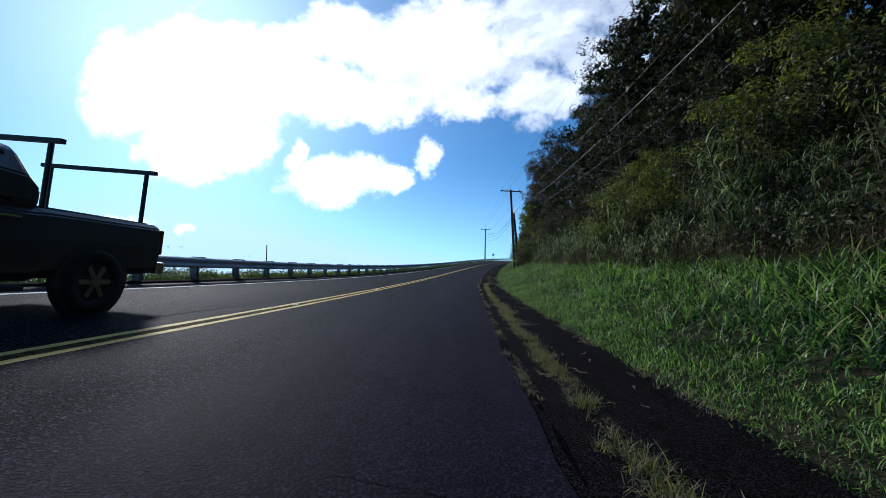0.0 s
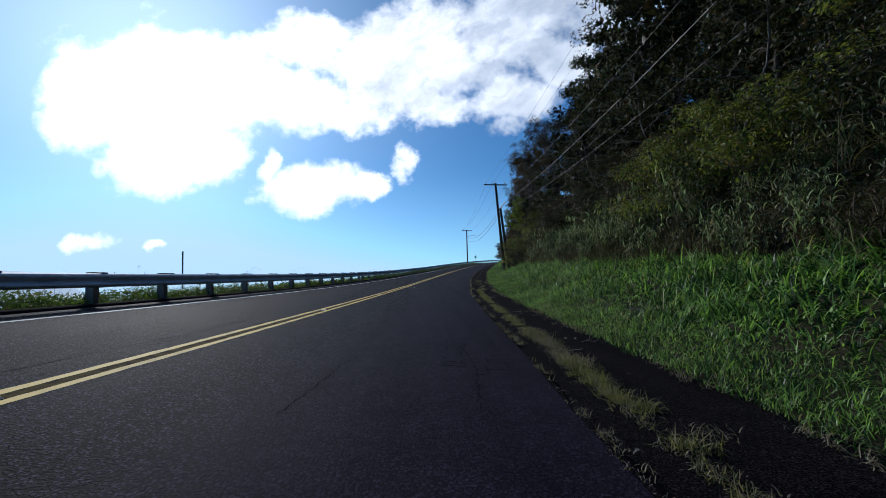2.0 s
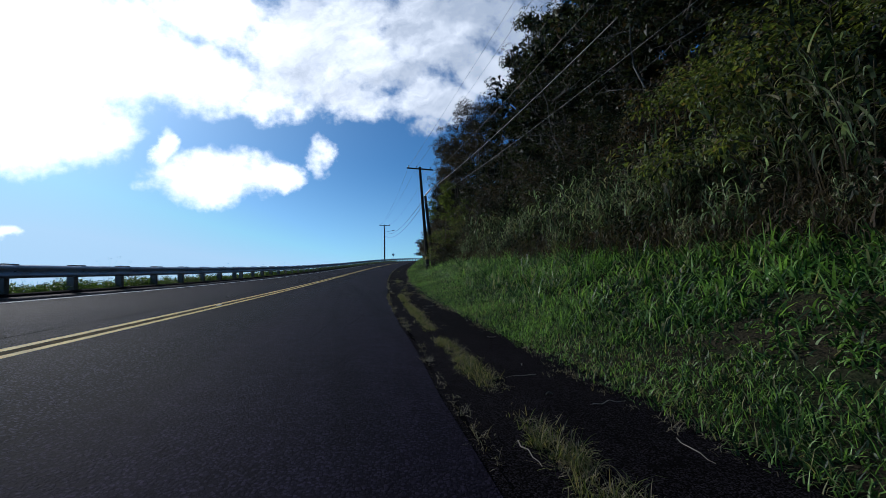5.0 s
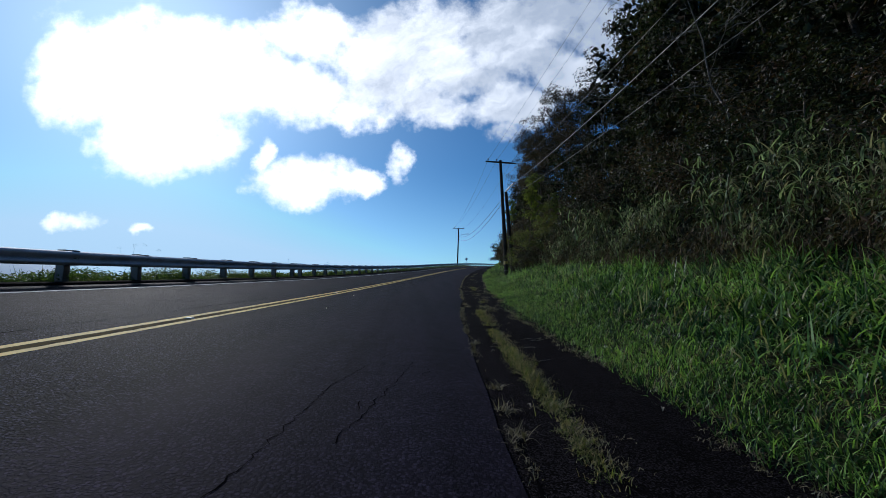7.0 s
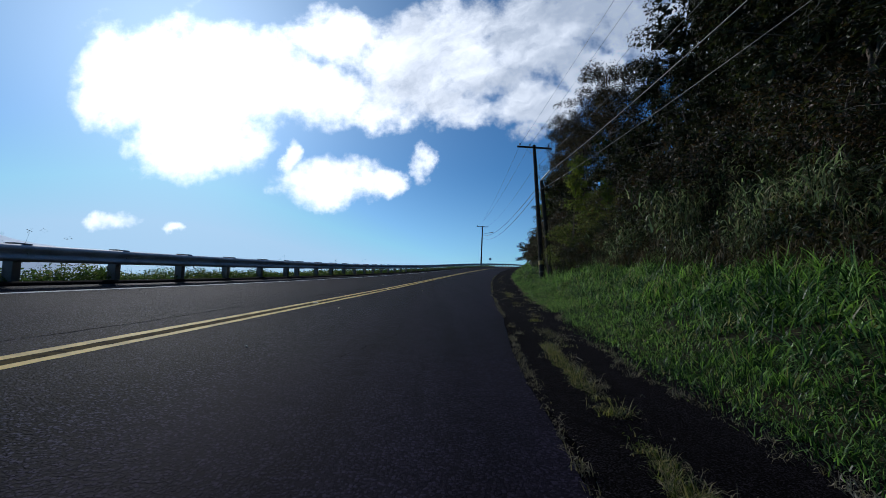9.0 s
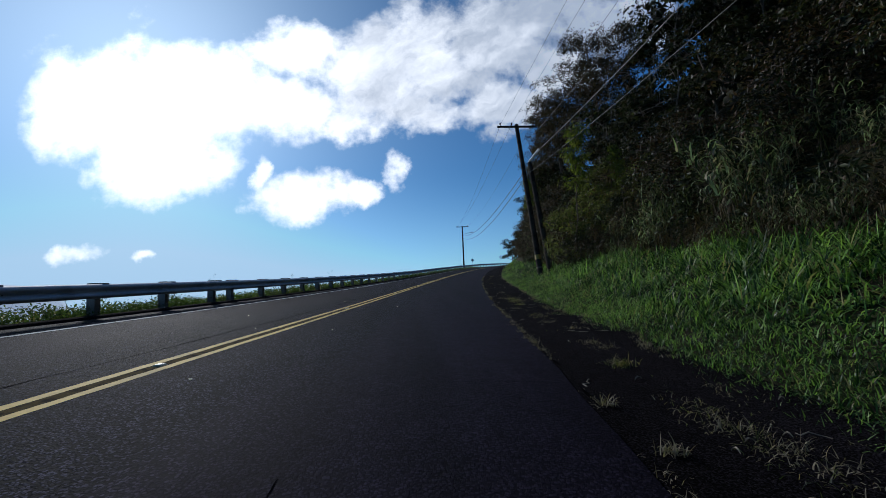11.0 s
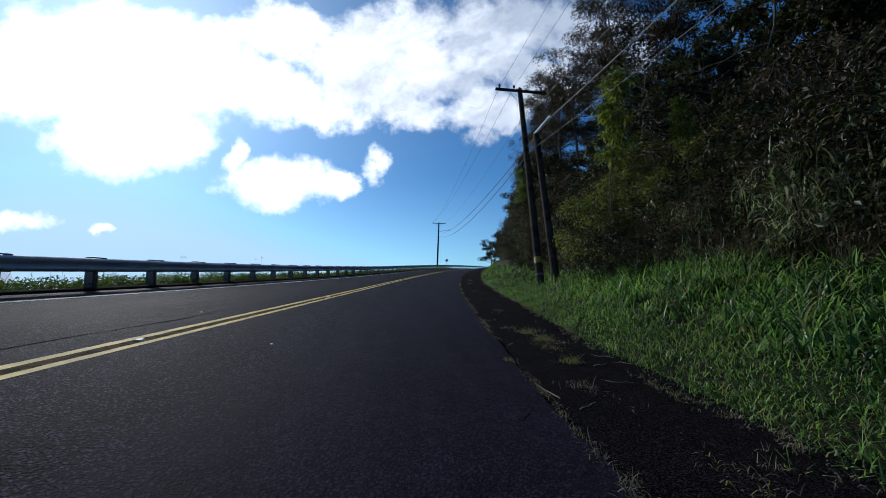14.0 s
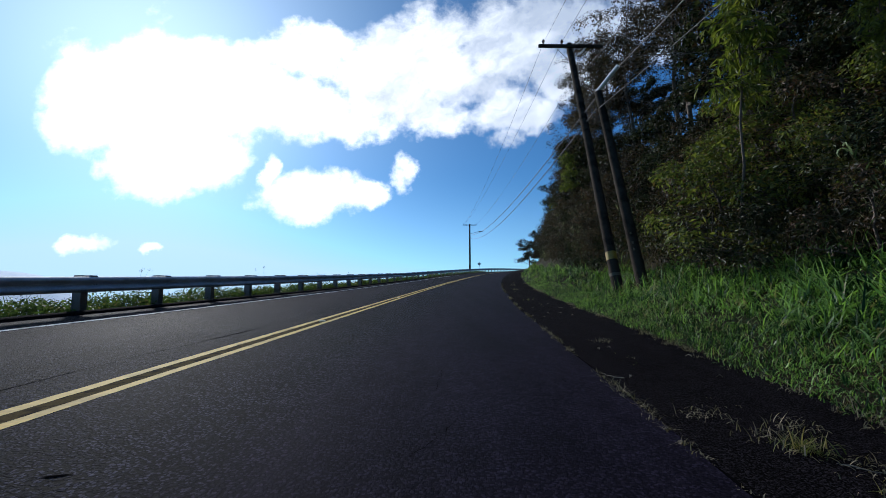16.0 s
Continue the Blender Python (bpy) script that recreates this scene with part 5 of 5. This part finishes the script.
# stations run from the tail (-) to the nose (+)
part("body", loft([(-2.98, hull(0.93, 0.92, 0.62, 1.20)), (-2.90, hull(0.97, 0.96, 0.52, 1.26, 0.02)), (-1.2, hull(0.98, 0.96, 0.45, 1.25, 0.03)),
                   (-1.12, hull(0.98, 0.96, 0.42, 1.24, 0.03)), (1.0, hull(0.98, 0.95, 0.42, 1.22, 0.03)), (1.25, hull(0.98, 0.94, 0.42, 1.22, 0.03)), (2.3, hull(0.98, 0.92, 0.50, 1.17, 0.02)),
                   (2.72, hull(0.95, 0.88, 0.52, 1.10)), (2.80, hull(0.92, 0.84, 0.55, 1.06))], 0.02), PAINT, truck, smooth=False)
cab = part("cab", loft([(-1.14, hull(0.93, 0.80, 1.20, 1.62)), (-0.98, hull(0.94, 0.74, 1.20, 1.88)), (-0.5, hull(0.94, 0.73, 1.20, 1.94)), (0.2, hull(0.94, 0.73, 1.20, 1.94)),
                        (0.62, hull(0.94, 0.74, 1.20, 1.86)), (1.38, hull(0.93, 0.84, 1.18, 1.26))], 0.02), PAINT, truck)
part("bed_liner", box((1.6, 1.62, 0.03), (0, -2.02, 1.262), 0.0), TRIM, truck, "black open load bed liner")
for sx in (-1, 1):
    # side windows, set into the sloping cab side
    for name, y0, y1, top in (("front_side_window", 0.02, 0.78, 0.0), ("rear_side_window", -0.86, -0.06, 0.0)):
        bm = bmesh.new()
        lo, hi = 0.930, 0.775
        q = [(sx * lo, y0, 1.27), (sx * lo, y1 + (0.15 if y1 > 0.5 else 0), 1.27), (sx * hi, y1 - (0.22 if y1 > 0.5 else 0), 1.78), (sx * hi, y0 + 0.03, 1.80)]
        vs = [bm.verts.new(Vector(p) + Vector((sx * 0.018, 0, 0.0))) for p in q]
        f = bm.faces.new(vs)
        bmesh.ops.solidify(bm, geom=[f], thickness=0.01)
        part(name, bm, glass, cab, "tinted side window")
    for y0 in (0.62, -0.26):
        part("door_handle", box((0.03, 0.20, 0.035), (sx * 1.005, y0 - 0.55, 1.12), 0.008), CHROME, truck, "chrome door handle")
    part("running_board", box((0.16, 2.1, 0.06), (sx * 0.98, 0.05, 0.36), 0.015), TRIM, truck)
    part("wing_mirror", box((0.22, 0.12, 0.26), (sx * 1.12, 0.92, 1.33), 0.03), TRIM, truck, "black wing mirror")
    part("headlight", box((0.34, 0.12, 0.24), (sx * 0.72, 2.745, 0.92), 0.03), LENS, truck, "clear headlamp")
    part("tail_light", box((0.13, 0.06, 0.38), (sx * 0.90, -2.965, 1.0), 0.015), RED, truck, "red tail lamp")
    for y0 in (-1.86, 1.84):
        part("wheel_arch", rod((sx * 0.90, y0, 0.42), (sx * 1.004, y0, 0.42), 0.49, sides=28), TRIM, truck)
        wheel = part("wheel", rod((sx * 0.80, y0, 0.41), (sx * 1.02, y0, 0.41), 0.0, sides=3), TYRE, truck)
        bpy.data.meshes.remove(wheel.data)
        prof = [(0.25, 0.78), (0.37, 0.775), (0.405, 0.80), (0.412, 0.84), (0.412, 0.98), (0.405, 1.02), (0.37, 1.045), (0.25, 1.04)]
        ang = np.linspace(0, 2 * np.pi, 32, endpoint=False)
        wheel = new("wheel")
        wheel.parent = truck
        ring = np.array([[(sx * x, y0 + rr * math.cos(a), 0.41 + rr * math.sin(a)) for rr, x in prof + prof[:1]] for a in np.r_[ang, 0]])
        part("tyre", grid_mesh("tyre", ring, TYRE), TYRE, wheel, "black tyre")
        bm = rod((sx * 0.97, y0, 0.41), (sx * 1.0, y0, 0.41), 0.25, 0.25, 28)
        for i in range(6):
            a = i * math.pi / 3
            box((0.03, 0.07, 0.17), (sx * 1.012, y0 + 0.14 * math.cos(a), 0.41 + 0.14 * math.sin(a)), 0.008, pose(0, 0, 0, math.degrees(a) - 90, 0, 0), bm)
        rod((sx * 0.99, y0, 0.41), (sx * 1.03, y0, 0.41), 0.06, sides=16, bm=bm)
        part("rim", bm, RIM, wheel, "grey alloy rim")
# windscreen and rear window
bm = bmesh.new()
f = bm.faces.new([bm.verts.new(p) for p in ((-0.80, 1.37, 1.285), (0.80, 1.37, 1.285), (0.69, 0.70, 1.85), (-0.69, 0.70, 1.85))])
bmesh.ops.solidify(bm, geom=[f], thickness=0.012)
bmesh.ops.translate(bm, vec=(0, 0.012, 0.02), verts=bm.verts)
part("windscreen", bm, glass, cab, "large tinted windscreen")
bm = bmesh.new()
f = bm.faces.new([bm.verts.new(p) for p in ((-0.72, -1.15, 1.34), (0.72, -1.15, 1.34), (0.66, -1.02, 1.80), (-0.66, -1.02, 1.80))])
bmesh.ops.solidify(bm, geom=[f], thickness=0.012)
bmesh.ops.translate(bm, vec=(0, -0.02, 0), verts=bm.verts)
part("rear_window", bm, glass, cab)
grille = part("grille", box((1.05, 0.08, 0.36), (0, 2.79, 0.90), 0.02), TRIM, truck, "dark grille with chrome bars")
for dz in (-0.13, 0.0, 0.13):
    part("grille_bar", box((1.02, 0.04, 0.05), (0, 2.835, 0.90 + dz), 0.012), CHROME, grille)
part("front_bumper", box((1.92, 0.22, 0.20), (0, 2.86, 0.60), 0.05), CHROME, truck, "chrome front bumper")
part("air_dam", box((1.7, 0.14, 0.16), (0, 2.83, 0.42), 0.03), TRIM, truck)
part("rear_bumper", box((1.85, 0.18, 0.18), (0, -3.05, 0.60), 0.03), CHROME, truck, "chrome rear bumper")
part("number_plate", box((0.30, 0.012, 0.15), (0, 2.975, 0.60), 0.004), TAG, truck, "blank pale plate")
part("number_plate", box((0.30, 0.012, 0.15), (0, -2.99, 0.82), 0.004), TAG, truck, "blank pale plate")
rack = part("ladder_rack", box((1.86, 0.07, 0.06), (0, -1.30, 2.06), 0.01), TRIM, truck, "black steel ladder rack over the bed")
part("rack_bar", box((1.86, 0.07, 0.06), (0, -2.72, 2.04), 0.01), TRIM, rack)
for sx in (-1, 1):
    part("rack_upright", rod((sx * 0.78, -2.72, 1.24), (sx * 0.78, -2.72, 2.02), 0.03, sides=8), TRIM, rack)
    part("rack_upright", rod((sx * 0.78, -1.30, 1.24), (sx * 0.78, -1.30, 2.04), 0.03, sides=8), TRIM, rack)
TRUCK_Y, TRUCK_S = 3.3, -2.40
p = on_road(TRUCK_Y, TRUCK_S)
rise = math.degrees(math.atan((on_road(TRUCK_Y + 1.8, TRUCK_S)[2] - on_road(TRUCK_Y - 1.8, TRUCK_S)[2]) / 3.6))
bankdeg = math.degrees(math.atan((on_road(TRUCK_Y, -1.5)[2] - on_road(TRUCK_Y, -3.5)[2]) / 2))
head = -math.degrees(math.atan(float(centre(TRUCK_Y)[1])))
truck.matrix_basis = pose(*map(float, p), 0, 0, head) @ pose(0, 0, 0, rise, -bankdeg, 0) @ pose(0, 0, 0.0, 0, 0, 180)
